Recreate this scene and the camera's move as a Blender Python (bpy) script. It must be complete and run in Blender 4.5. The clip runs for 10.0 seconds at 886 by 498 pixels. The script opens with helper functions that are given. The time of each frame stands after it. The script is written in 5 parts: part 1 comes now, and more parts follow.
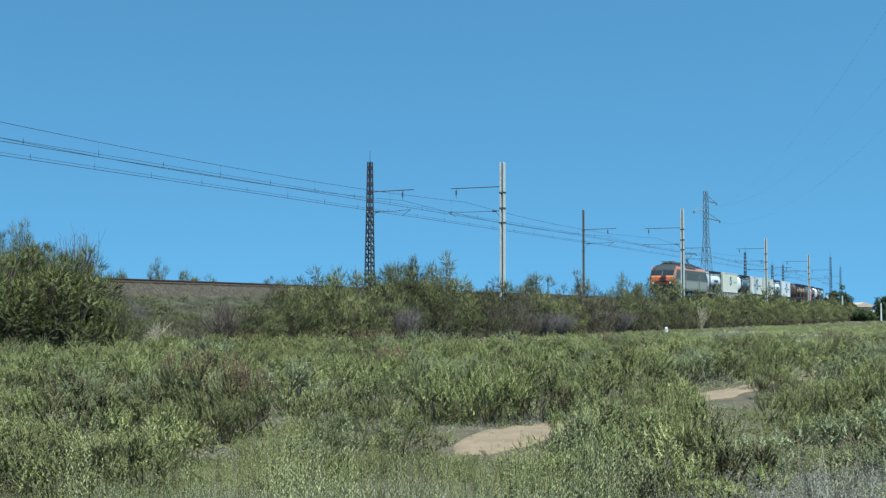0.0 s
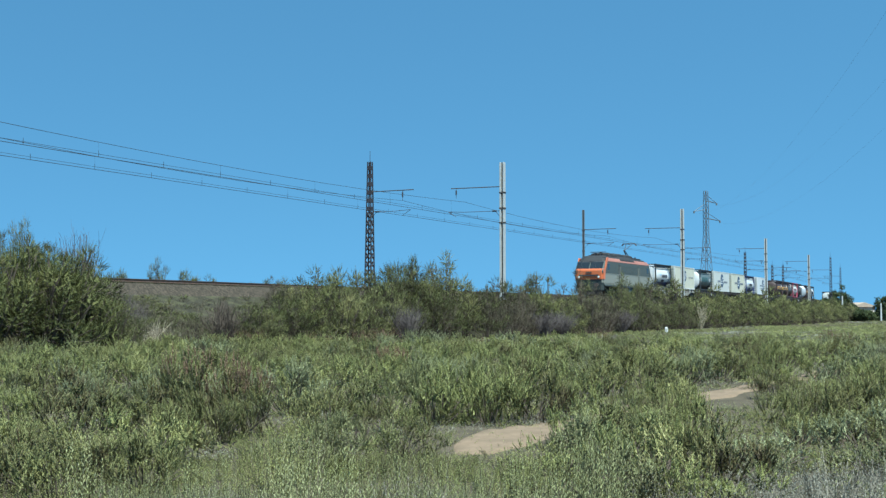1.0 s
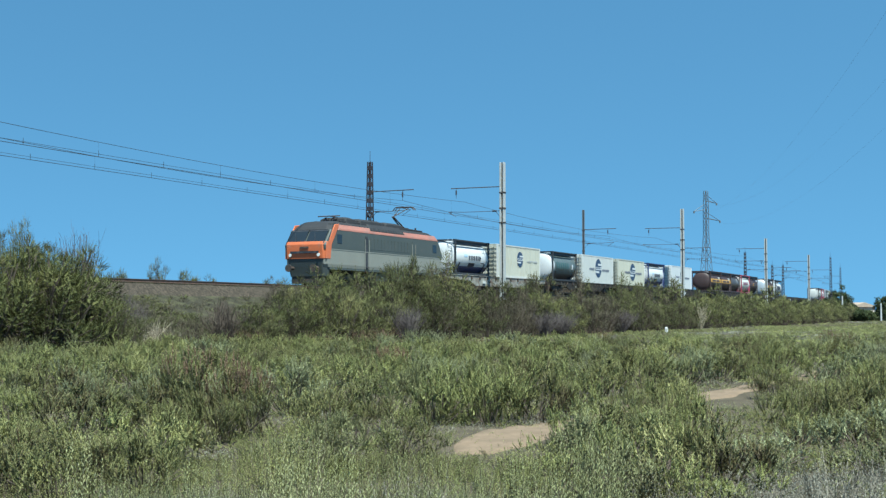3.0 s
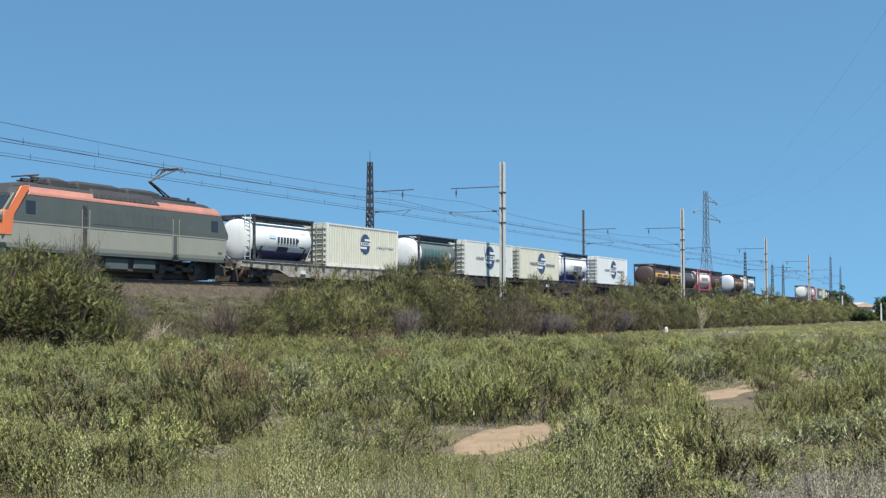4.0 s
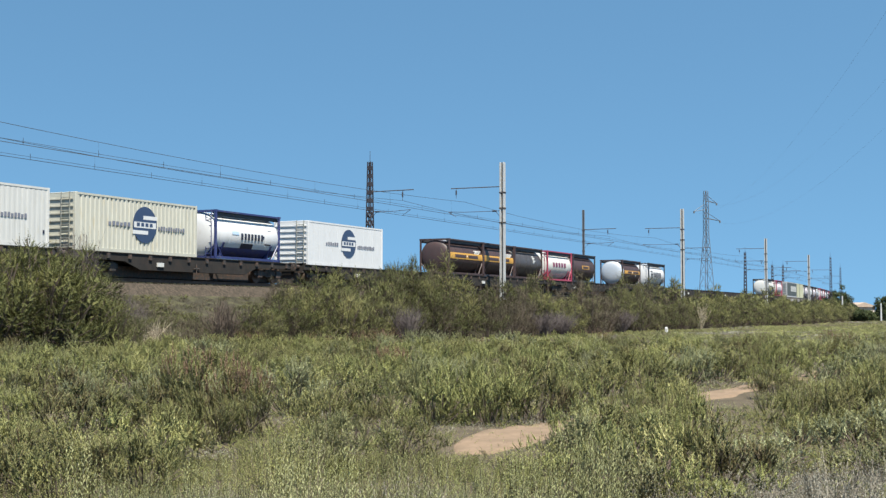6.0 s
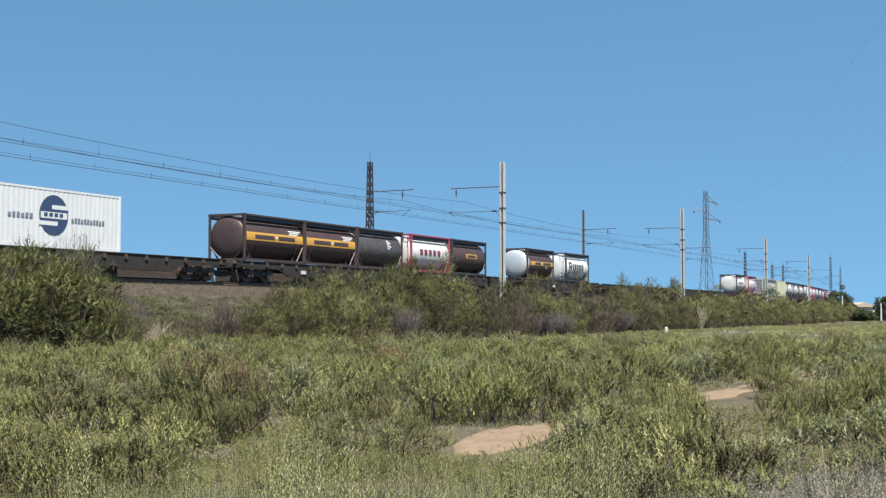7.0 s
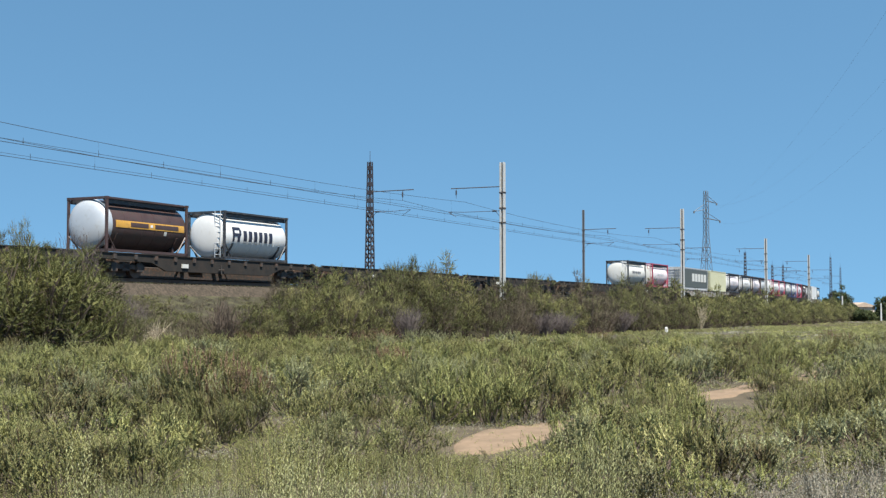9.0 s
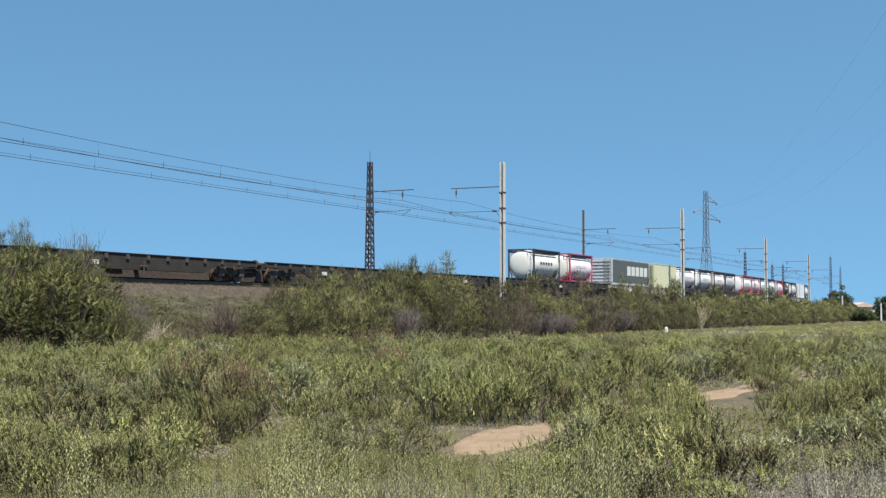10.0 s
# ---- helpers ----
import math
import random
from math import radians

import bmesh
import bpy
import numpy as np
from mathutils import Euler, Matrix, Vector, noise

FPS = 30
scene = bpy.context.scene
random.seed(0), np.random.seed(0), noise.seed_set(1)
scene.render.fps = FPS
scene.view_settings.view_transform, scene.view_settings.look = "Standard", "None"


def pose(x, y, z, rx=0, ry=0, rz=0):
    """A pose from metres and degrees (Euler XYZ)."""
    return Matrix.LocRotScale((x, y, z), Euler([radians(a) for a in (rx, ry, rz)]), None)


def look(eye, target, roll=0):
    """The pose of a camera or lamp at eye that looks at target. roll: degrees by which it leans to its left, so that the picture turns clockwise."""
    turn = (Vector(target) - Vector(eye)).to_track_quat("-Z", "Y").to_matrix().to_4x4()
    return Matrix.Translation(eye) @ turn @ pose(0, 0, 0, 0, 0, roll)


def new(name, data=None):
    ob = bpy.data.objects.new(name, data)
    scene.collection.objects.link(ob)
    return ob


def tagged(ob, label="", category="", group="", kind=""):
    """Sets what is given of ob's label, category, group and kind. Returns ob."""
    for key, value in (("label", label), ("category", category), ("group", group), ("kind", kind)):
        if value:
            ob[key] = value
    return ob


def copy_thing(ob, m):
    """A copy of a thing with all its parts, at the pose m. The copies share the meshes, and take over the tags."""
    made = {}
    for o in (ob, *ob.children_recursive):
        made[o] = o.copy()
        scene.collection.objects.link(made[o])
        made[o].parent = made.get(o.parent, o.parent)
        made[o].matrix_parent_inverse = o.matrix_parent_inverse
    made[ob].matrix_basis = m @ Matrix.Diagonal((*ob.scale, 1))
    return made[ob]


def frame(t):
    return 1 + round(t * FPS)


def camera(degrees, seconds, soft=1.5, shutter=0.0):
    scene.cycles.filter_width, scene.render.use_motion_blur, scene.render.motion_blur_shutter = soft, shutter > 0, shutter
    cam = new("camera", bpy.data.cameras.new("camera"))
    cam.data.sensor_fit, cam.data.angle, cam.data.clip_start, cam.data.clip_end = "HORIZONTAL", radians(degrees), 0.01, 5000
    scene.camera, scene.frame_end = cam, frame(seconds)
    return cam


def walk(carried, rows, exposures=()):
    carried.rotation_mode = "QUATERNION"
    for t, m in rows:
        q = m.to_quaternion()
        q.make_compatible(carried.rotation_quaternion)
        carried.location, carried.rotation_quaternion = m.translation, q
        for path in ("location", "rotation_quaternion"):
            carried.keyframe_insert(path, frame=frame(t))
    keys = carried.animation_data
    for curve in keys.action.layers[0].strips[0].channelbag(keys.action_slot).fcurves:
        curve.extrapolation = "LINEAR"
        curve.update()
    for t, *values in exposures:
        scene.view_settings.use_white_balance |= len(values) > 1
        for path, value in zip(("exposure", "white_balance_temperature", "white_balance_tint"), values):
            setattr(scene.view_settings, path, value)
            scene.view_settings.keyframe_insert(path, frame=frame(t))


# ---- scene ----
import collections

EYE = 1.55          # height of the lens over the field
RAIL = 3.21         # top of the rails over the field
TURN = 63.915       # heading of the straight track
BEND, RADIUS = 130.0, 1724.0   # where the track starts to bend away, and how tightly
W_NEAR, W_FAR = 40.75, 44.45   # axes of the two tracks, metres from the camera

# ---- camera ----
cam = camera(39.03, 10.0, soft=1.35)
EYE_POSE = pose(0, 0, EYE, 90 + 2.934, 0, 0)
walk(cam, [(0, EYE_POSE), (10, EYE_POSE)],
     exposures=[(0, 0.6, 5210, -7), (2.7, 0.6, 5260, -7), (3.8, 0.68, 5850, 4), (5.0, 0.72, 6100, 8), (10, 0.72, 6100, 8)])

# ---- light ----
SUN_UP, SUN_AZ = 62.0, 156.0       # degrees: height, and bearing clockwise from the view
world = bpy.data.worlds.new("world")
scene.world = world
world.use_nodes = True
sky = world.node_tree.nodes.new("ShaderNodeTexSky")
sky.sky_type, sky.sun_disc = "NISHITA", False
sky.sun_elevation, sky.sun_rotation = radians(SUN_UP), radians(SUN_AZ)
sky.air_density, sky.dust_density, sky.ozone_density, sky.altitude = 1.0, 0.0, 3.0, 0.0
background = world.node_tree.nodes["Background"]
background.inputs["Strength"].default_value = 0.122
bearing = world.node_tree.nodes.new("ShaderNodeTexCoord")
lift = world.node_tree.nodes.new("ShaderNodeVectorMath")
lift.operation = "MULTIPLY_ADD"
lift.inputs[1].default_value, lift.inputs[2].default_value = (1, 1, 1.0), (0, 0, 0.34)
world.node_tree.links.new(bearing.outputs["Generated"], lift.inputs[0])
world.node_tree.links.new(lift.outputs[0], sky.inputs["Vector"])
clear = world.node_tree.nodes.new("ShaderNodeVectorMath")
clear.operation = "MULTIPLY"
clear.inputs[1].default_value = (0.92, 1.1, 0.955)
world.node_tree.links.new(sky.outputs[0], clear.inputs[0])
world.node_tree.links.new(clear.outputs[0], background.inputs["Color"])
sun = new("sun", bpy.data.lights.new("sun", "SUN"))
sun.data.energy, sun.data.angle, sun.data.color = 6.3, radians(0.53), (1.0, 0.9, 0.76)
reach = math.cos(radians(SUN_UP))
toward = Vector((math.sin(radians(SUN_AZ)) * reach, math.cos(radians(SUN_AZ)) * reach, math.sin(radians(SUN_UP))))
sun.matrix_world = look(toward * 50, (0, 0, 0))


# ---- materials ----
def material(name, colour, rough=0.6, metal=0.0, vary=0.18, scale=2.0, dirt=None, amount=0.3, bump=0.0, coords="Object", gloss=0.5, streak=(1, 1, 1)):
    """A painted or natural surface: colour varied at two scales, dirt in patches, fine relief."""
    m = bpy.data.materials.new(name)
    m.use_nodes = True
    nodes, link = m.node_tree.nodes, m.node_tree.links.new
    p = nodes["Principled BSDF"]
    p.inputs["Metallic"].default_value = metal
    p.inputs["Specular IOR Level"].default_value = gloss
    tc = nodes.new("ShaderNodeTexCoord")
    mp = nodes.new("ShaderNodeMapping")
    mp.inputs["Scale"].default_value = streak
    link(tc.outputs[coords], mp.inputs[0])
    big, fine = nodes.new("ShaderNodeTexNoise"), nodes.new("ShaderNodeTexNoise")
    for n, s, d in ((big, scale, 5), (fine, scale * 14, 3)):
        n.inputs["Scale"].default_value, n.inputs["Detail"].default_value = s, d
        link(mp.outputs[0], n.inputs["Vector"])
    add = nodes.new("ShaderNodeMath")
    add.operation = "MULTIPLY_ADD"
    link(big.outputs[0], add.inputs[0])
    add.inputs[1].default_value = 0.65
    half = nodes.new("ShaderNodeMath")
    half.operation = "MULTIPLY"
    link(fine.outputs[0], half.inputs[0])
    half.inputs[1].default_value = 0.35
    link(half.outputs[0], add.inputs[2])
    ramp = nodes.new("ShaderNodeValToRGB")
    ramp.color_ramp.elements[0].position, ramp.color_ramp.elements[1].position = 0.3, 0.7
    ramp.color_ramp.elements[0].color = (*[c * (1 - vary) for c in colour], 1)
    ramp.color_ramp.elements[1].color = (*[min(1, c * (1 + vary)) for c in colour], 1)
    link(add.outputs[0], ramp.inputs[0])
    out = ramp.outputs[0]
    if dirt:
        spots = nodes.new("ShaderNodeTexNoise")
        spots.inputs["Scale"].default_value, spots.inputs["Detail"].default_value = scale * 2.3, 8
        spots.inputs["Roughness"].default_value = 0.65
        link(mp.outputs[0], spots.inputs["Vector"])
        mask = nodes.new("ShaderNodeValToRGB")
        mask.color_ramp.elements[0].position, mask.color_ramp.elements[1].position = 0.62 - amount * 0.4, 0.8 - amount * 0.3
        link(spots.outputs[0], mask.inputs[0])
        mix = nodes.new("ShaderNodeMixRGB")
        link(mask.outputs[0], mix.inputs[0])
        link(out, mix.inputs[1])
        mix.inputs[2].default_value = (*dirt, 1)
        out = mix.outputs[0]
    link(out, p.inputs["Base Color"])
    wear = nodes.new("ShaderNodeMapRange")
    wear.inputs["To Min"].default_value, wear.inputs["To Max"].default_value = max(0.05, rough - 0.12), min(1, rough + 0.15)
    link(big.outputs[0], wear.inputs[0])
    link(wear.outputs[0], p.inputs["Roughness"])
    if bump:
        b = nodes.new("ShaderNodeBump")
        b.inputs["Strength"].default_value, b.inputs["Distance"].default_value = 0.7, bump
        link(add.outputs[0], b.inputs["Height"])
        link(b.outputs[0], p.inputs["Normal"])
    return m


def foliage(name, stops, patch=0.6, through_light=0.18, spread=0.2, per_object=0.0):
    """Leaves: a colour for each leaf, by chance, shifted from patch to patch of the field."""
    m = bpy.data.materials.new(name)
    m.use_nodes = True
    nodes, link = m.node_tree.nodes, m.node_tree.links.new
    p = nodes["Principled BSDF"]
    p.inputs["Roughness"].default_value = 0.6
    p.inputs["Specular IOR Level"].default_value = 0.15
    geo = nodes.new("ShaderNodeNewGeometry")
    tc = nodes.new("ShaderNodeTexCoord")
    n = nodes.new("ShaderNodeTexNoise")
    n.inputs["Scale"].default_value, n.inputs["Detail"].default_value = patch, 3
    link(tc.outputs["Object"], n.inputs["Vector"])
    wide = nodes.new("ShaderNodeMapRange")
    wide.inputs["From Min"].default_value, wide.inputs["From Max"].default_value = 0.3, 0.7
    wide.inputs["To Min"].default_value, wide.inputs["To Max"].default_value = 0.0, 1.0 - spread
    link(n.outputs[0], wide.inputs[0])
    leaf = nodes.new("ShaderNodeMath")
    leaf.operation = "MULTIPLY_ADD"
    link(geo.outputs["Random Per Island"], leaf.inputs[0])
    leaf.inputs[1].default_value = spread
    link(wide.outputs[0], leaf.inputs[2])
    out = leaf.outputs[0]
    if per_object:
        info = nodes.new("ShaderNodeObjectInfo")
        shift = nodes.new("ShaderNodeMath")
        shift.operation = "MULTIPLY_ADD"
        link(info.outputs["Random"], shift.inputs[0])
        shift.inputs[1].default_value = per_object
        link(out, shift.inputs[2])
        less = nodes.new("ShaderNodeMath")
        less.operation = "SUBTRACT"
        link(shift.outputs[0], less.inputs[0])
        less.inputs[1].default_value = per_object / 2
        out = less.outputs[0]
    ramp = nodes.new("ShaderNodeValToRGB")
    while len(ramp.color_ramp.elements) < len(stops):
        ramp.color_ramp.elements.new(0.5)
    for e, (at, c) in zip(ramp.color_ramp.elements, stops):
        e.position, e.color = at, (*c, 1)
    link(out, ramp.inputs[0])
    link(ramp.outputs[0], p.inputs["Base Color"])
    glow = nodes.new("ShaderNodeBsdfTranslucent")
    link(ramp.outputs[0], glow.inputs[0])
    mix = nodes.new("ShaderNodeMixShader")
    mix.inputs[0].default_value = through_light
    link(p.outputs[0], mix.inputs[1])
    link(glow.outputs[0], mix.inputs[2])
    link(mix.outputs[0], nodes["Material Output"].inputs[0])
    return m


RUST, GRIME = (0.13, 0.07, 0.045), (0.12, 0.11, 0.095)
M_SOIL = material("dry_soil", (0.215, 0.156, 0.106), 0.95, vary=0.25, scale=0.7, dirt=(0.16, 0.12, 0.082), amount=0.35, bump=0.03, gloss=0.1)
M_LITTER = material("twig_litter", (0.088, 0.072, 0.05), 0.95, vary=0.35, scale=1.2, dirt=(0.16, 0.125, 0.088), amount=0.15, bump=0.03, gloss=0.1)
M_BANK = material("bank_earth", (0.046, 0.042, 0.029), 0.95, vary=0.35, scale=0.8, dirt=(0.085, 0.082, 0.045), amount=0.4, bump=0.06, gloss=0.1)
M_BALLAST = material("ballast", (0.05, 0.042, 0.032), 0.95, vary=0.4, scale=3.0, dirt=(0.11, 0.085, 0.065), amount=0.4, bump=0.05, gloss=0.1)
M_STEEL = material("dark_steel", (0.045, 0.041, 0.038), 0.7, 0.1, 0.3, 3, RUST, 0.35)
M_RAIL = material("rail_steel", (0.16, 0.11, 0.085), 0.55, 0.6, 0.3, 4, RUST, 0.5)
M_GALV = material("galvanised_steel", (0.5, 0.5, 0.48), 0.5, 0.25, 0.12, 2.5, (0.4, 0.37, 0.3), 0.25)
M_PYLON = material("grey_zinc", (0.12, 0.13, 0.14), 0.65, 0.1, 0.15, 1)
M_WEATHERED = material("weathered_mast", (0.034, 0.033, 0.043), 0.7, 0.2, 0.25, 2, (0.045, 0.036, 0.038), 0.3)
M_WIRE = material("copper_wire", (0.06, 0.06, 0.06), 0.5, 0.5, 0.2, 2)
M_BLACK = material("black_paint", (0.028, 0.03, 0.036), 0.55, 0.0, 0.3, 2.5, GRIME, 0.25)
M_NAVY = material("navy_paint", (0.03, 0.04, 0.13), 0.45, 0.0, 0.2, 2, GRIME, 0.2)
M_WHITE = material("white_paint", (0.6, 0.6, 0.59), 0.35, 0.0, 0.06, 1.2, (0.5, 0.48, 0.43), 0.12, streak=(1.5, 1.5, 0.5))
M_CREAM = material("cream_paint", (0.46, 0.45, 0.375), 0.5, 0.0, 0.1, 1.2, (0.42, 0.37, 0.25), 0.2, streak=(1.5, 1.5, 0.4))
M_OFFWHITE = material("weathered_white_paint", (0.54, 0.535, 0.5), 0.45, 0.0, 0.08, 1.2, (0.5, 0.47, 0.39), 0.2, streak=(1.5, 1.5, 0.4))
M_SLATE = material("slate_green_paint", (0.1, 0.125, 0.125), 0.4, 0.0, 0.2, 1.4, GRIME, 0.25)
M_TEAL = material("teal_print", (0.05, 0.105, 0.107), 0.5, 0.0, 0.2, 2)
M_BROWN = material("brown_paint", (0.058, 0.033, 0.03), 0.5, 0.0, 0.25, 1.5, (0.05, 0.04, 0.035), 0.35)
M_DARK = material("dark_tank_paint", (0.06, 0.052, 0.05), 0.4, 0.0, 0.25, 1.5, GRIME, 0.25)
M_YELLOW = material("ochre_yellow_paint", (0.5, 0.27, 0.045), 0.5, 0.0, 0.15, 2, (0.3, 0.17, 0.05), 0.25)
M_RED = material("red_paint", (0.33, 0.045, 0.085), 0.45, 0.0, 0.15, 2, GRIME, 0.2)
M_MAGENTA = material("magenta_print", (0.16, 0.025, 0.075), 0.5, 0.0, 0.15, 2)
M_ORANGE = material("orange_paint", (0.56, 0.15, 0.055), 0.4, 0.0, 0.1, 1.5, (0.45, 0.2, 0.12), 0.2, streak=(0.6, 1, 1))
M_SALMON = material("faded_orange_paint", (0.36, 0.15, 0.11), 0.5, 0.0, 0.2, 1.5, (0.26, 0.15, 0.12), 0.4, streak=(0.6, 1, 1))
M_GREYTOP = material("dark_grey_paint", (0.066, 0.077, 0.073), 0.6, 0.0, 0.1, 1.2, (0.1, 0.1, 0.092), 0.15)
M_GREYLOW = material("light_grey_paint", (0.235, 0.232, 0.195), 0.45, 0.0, 0.1, 1.2, (0.25, 0.23, 0.19), 0.3, streak=(1, 1, 0.4))
M_ROOF = material("sooty_roof", (0.022, 0.022, 0.024), 0.75, 0.0, 0.3, 1.5, (0.035, 0.03, 0.03), 0.3)
M_LOGO = material("blue_print", (0.035, 0.058, 0.115), 0.45, 0.0, 0.12, 2)
M_PRINT = material("dark_print", (0.02, 0.022, 0.04), 0.5, 0.0, 0.2, 3)
M_GREYPRINT = material("grey_print", (0.17, 0.18, 0.22), 0.5, 0.0, 0.2, 3)
M_PALEBLUE = material("pale_blue_print", (0.4, 0.52, 0.66), 0.5, 0.0, 0.2, 3)
M_FLATGREY = material("wagon_grey_paint", (0.3, 0.29, 0.25), 0.6, 0.0, 0.2, 1.5, RUST, 0.4)
M_FLATBROWN = material("wagon_brown_paint", (0.027, 0.024, 0.021), 0.75, 0.0, 0.3, 1.5, (0.04, 0.03, 0.024), 0.35, gloss=0.3)
M_WHEEL = material("wheel_steel", (0.11, 0.085, 0.07), 0.6, 0.5, 0.3, 4, RUST, 0.5)
M_SILVER = material("aluminium_cladding", (0.52, 0.54, 0.56), 0.38, 0.35, 0.06, 1.5, (0.45, 0.45, 0.43), 0.15)
M_PINK = material("faded_pale_paint", (0.62, 0.56, 0.58), 0.5, 0.0, 0.1, 1.2, (0.4, 0.36, 0.36), 0.25)
M_GREYBOX = material("grey_box_paint", (0.4, 0.41, 0.42), 0.5, 0.0, 0.1, 1.2, GRIME, 0.25)
M_LIME = material("pale_yellow_paint", (0.42, 0.42, 0.29), 0.5, 0.0, 0.1, 1.2, (0.4, 0.4, 0.25), 0.25)
M_GLASS = material("dark_window_glass", (0.02, 0.025, 0.03), 0.08, 0.0, 0.1, 1)
M_LAMP = material("headlamp_glass", (0.7, 0.7, 0.65), 0.15, 0.0, 0.05, 1)
M_BARK = material("grey_bark", (0.095, 0.075, 0.06), 0.9, 0.0, 0.3, 6, bump=0.01, gloss=0.2)
M_STRAW = material("bleached_stalks", (0.42, 0.36, 0.26), 0.9, 0.0, 0.25, 5, gloss=0.2)
M_TWIG = material("grey_twigs", (0.26, 0.23, 0.19), 0.9, 0.0, 0.3, 5, gloss=0.2)
M_BARE = material("bare_purplish_twigs", (0.105, 0.088, 0.084), 0.9, 0.0, 0.3, 5, gloss=0.2)
M_PLASTER = material("pale_plaster", (0.6, 0.52, 0.42), 0.9, 0.0, 0.1, 0.8, (0.4, 0.33, 0.26), 0.2, gloss=0.2)
M_TILES = material("clay_roof", (0.4, 0.32, 0.25), 0.9, 0.0, 0.25, 1.2, (0.25, 0.17, 0.12), 0.3, gloss=0.2)


# ---- helpers for meshes ----
TRACK = pose(0, 0, 0, 0, 0, TURN)


def on_track(l, w, z=0.0):
    """The pose at l metres along the line and w metres from the camera's side, heading along the line."""
    if l <= BEND:
        return TRACK @ pose(l, w, z)
    a = (l - BEND) / RADIUS
    return TRACK @ pose(BEND + (RADIUS - w + W_NEAR) * math.sin(a), w + (RADIUS - w + W_NEAR) * (1 - math.cos(a)), z, 0, 0, math.degrees(a))


def finish(bm, name, mat, bevel=0.0, smooth=False):
    if bevel:
        bmesh.ops.bevel(bm, geom=bm.edges[:], offset=bevel, segments=1, affect="EDGES", clamp_overlap=True)
    bmesh.ops.recalc_face_normals(bm, faces=bm.faces[:])
    me = bpy.data.meshes.new(name)
    bm.to_mesh(me)
    bm.free()
    if smooth:
        for f in me.polygons:
            f.use_smooth = True
    for one in (mat if isinstance(mat, (list, tuple)) else [mat]):
        me.materials.append(one)
    return me


def part(name, bm, mat, parent, label="", bevel=0.0, smooth=False, at=None):
    """Links a bmesh as one mesh under a thing or a part."""
    ob = new(name, finish(bm, name, mat, bevel, smooth))
    ob.parent = parent
    if at:
        ob.matrix_basis = at
    return tagged(ob, label)


def box(bm, x0, x1, y0, y1, z0, z1):
    bmesh.ops.create_cube(bm, size=1, matrix=Matrix.Translation(((x0 + x1) / 2, (y0 + y1) / 2, (z0 + z1) / 2)) @ Matrix.Diagonal((x1 - x0, y1 - y0, z1 - z0, 1)))


def boxes(*rows):
    bm = bmesh.new()
    for r in rows:
        box(bm, *r)
    return bm


def bar(bm, a, b, r, sides=6):
    a, b = Vector(a), Vector(b)
    q = (b - a).to_track_quat("Z", "Y").to_matrix().to_4x4()
    bmesh.ops.create_cone(bm, cap_ends=True, segments=sides, radius1=r, radius2=r, depth=(b - a).length, matrix=Matrix.Translation((a + b) / 2) @ q)


def bars(r, *pairs, sides=6):
    bm = bmesh.new()
    for a, b in pairs:
        bar(bm, a, b, r, sides)
    return bm


def tube(points, r, sides=4):
    """One wire or bent rod through the points."""
    bm = bmesh.new()
    points = [Vector(p) for p in points]
    rings = []
    for i, p in enumerate(points):
        d = (points[min(i + 1, len(points) - 1)] - points[max(i - 1, 0)]).to_track_quat("Z", "Y")
        rings.append([bm.verts.new(p + d @ Vector((r * math.cos(2 * math.pi * k / sides), r * math.sin(2 * math.pi * k / sides), 0))) for k in range(sides)])
    for a, b in zip(rings, rings[1:]):
        for i in range(sides):
            bm.faces.new((a[i], a[(i + 1) % sides], b[(i + 1) % sides], b[i]))
    bm.faces.new(rings[0][::-1])
    bm.faces.new(rings[-1])
    return bm


def prism(outline, y0, y1):
    """An outline in x and z, extruded from y0 to y1."""
    bm = bmesh.new()
    rings = [[bm.verts.new((x, y, z)) for x, z in outline] for y in (y0, y1)]
    bm.faces.new(rings[0])
    bm.faces.new(rings[1][::-1])
    n = len(outline)
    for i in range(n):
        bm.faces.new((rings[0][i], rings[0][(i + 1) % n], rings[1][(i + 1) % n], rings[1][i]))
    return bm


def loft(rows, corner=0.12):
    """Stacked rounded rectangles: rows of z, x0, x1, half width."""
    bm = bmesh.new()
    rings = []
    for z, x0, x1, h in rows:
        c = corner
        rings.append([bm.verts.new((x, y, z)) for x, y in ((x0 + c, -h), (x1 - c, -h), (x1, -h + c), (x1, h - c), (x1 - c, h), (x0 + c, h), (x0, h - c), (x0, -h + c))])
    for a, b in zip(rings, rings[1:]):
        for i in range(8):
            bm.faces.new((a[i], a[(i + 1) % 8], b[(i + 1) % 8], b[i]))
    bm.faces.new(rings[0][::-1])
    bm.faces.new(rings[-1])
    return bm


def barrel(r, x0, x1, z, dome=0.35, sides=32):
    """A lying tank with dished ends."""
    bm = bmesh.new()
    rows = [(x0 - dome, 0.001)] + [(x0 - dome * math.cos(a), r * math.sin(a) ** 0.8) for a in (0.2, 0.45, 0.75, 1.05, 1.3)]
    rows += [(x0 + (x1 - x0) * k / 6, r) for k in range(7)]
    rows += [(x0 + x1 - x, s) for x, s in rows[5::-1]]
    rings = [[bm.verts.new((x, s * math.cos(2 * math.pi * k / sides), z + s * math.sin(2 * math.pi * k / sides))) for k in range(sides)] for x, s in rows]
    for a, b in zip(rings, rings[1:]):
        for i in range(sides):
            bm.faces.new((a[i], a[(i + 1) % sides], b[(i + 1) % sides], b[i]))
    bm.faces.new(rings[0])
    bm.faces.new(rings[-1][::-1])
    return bm


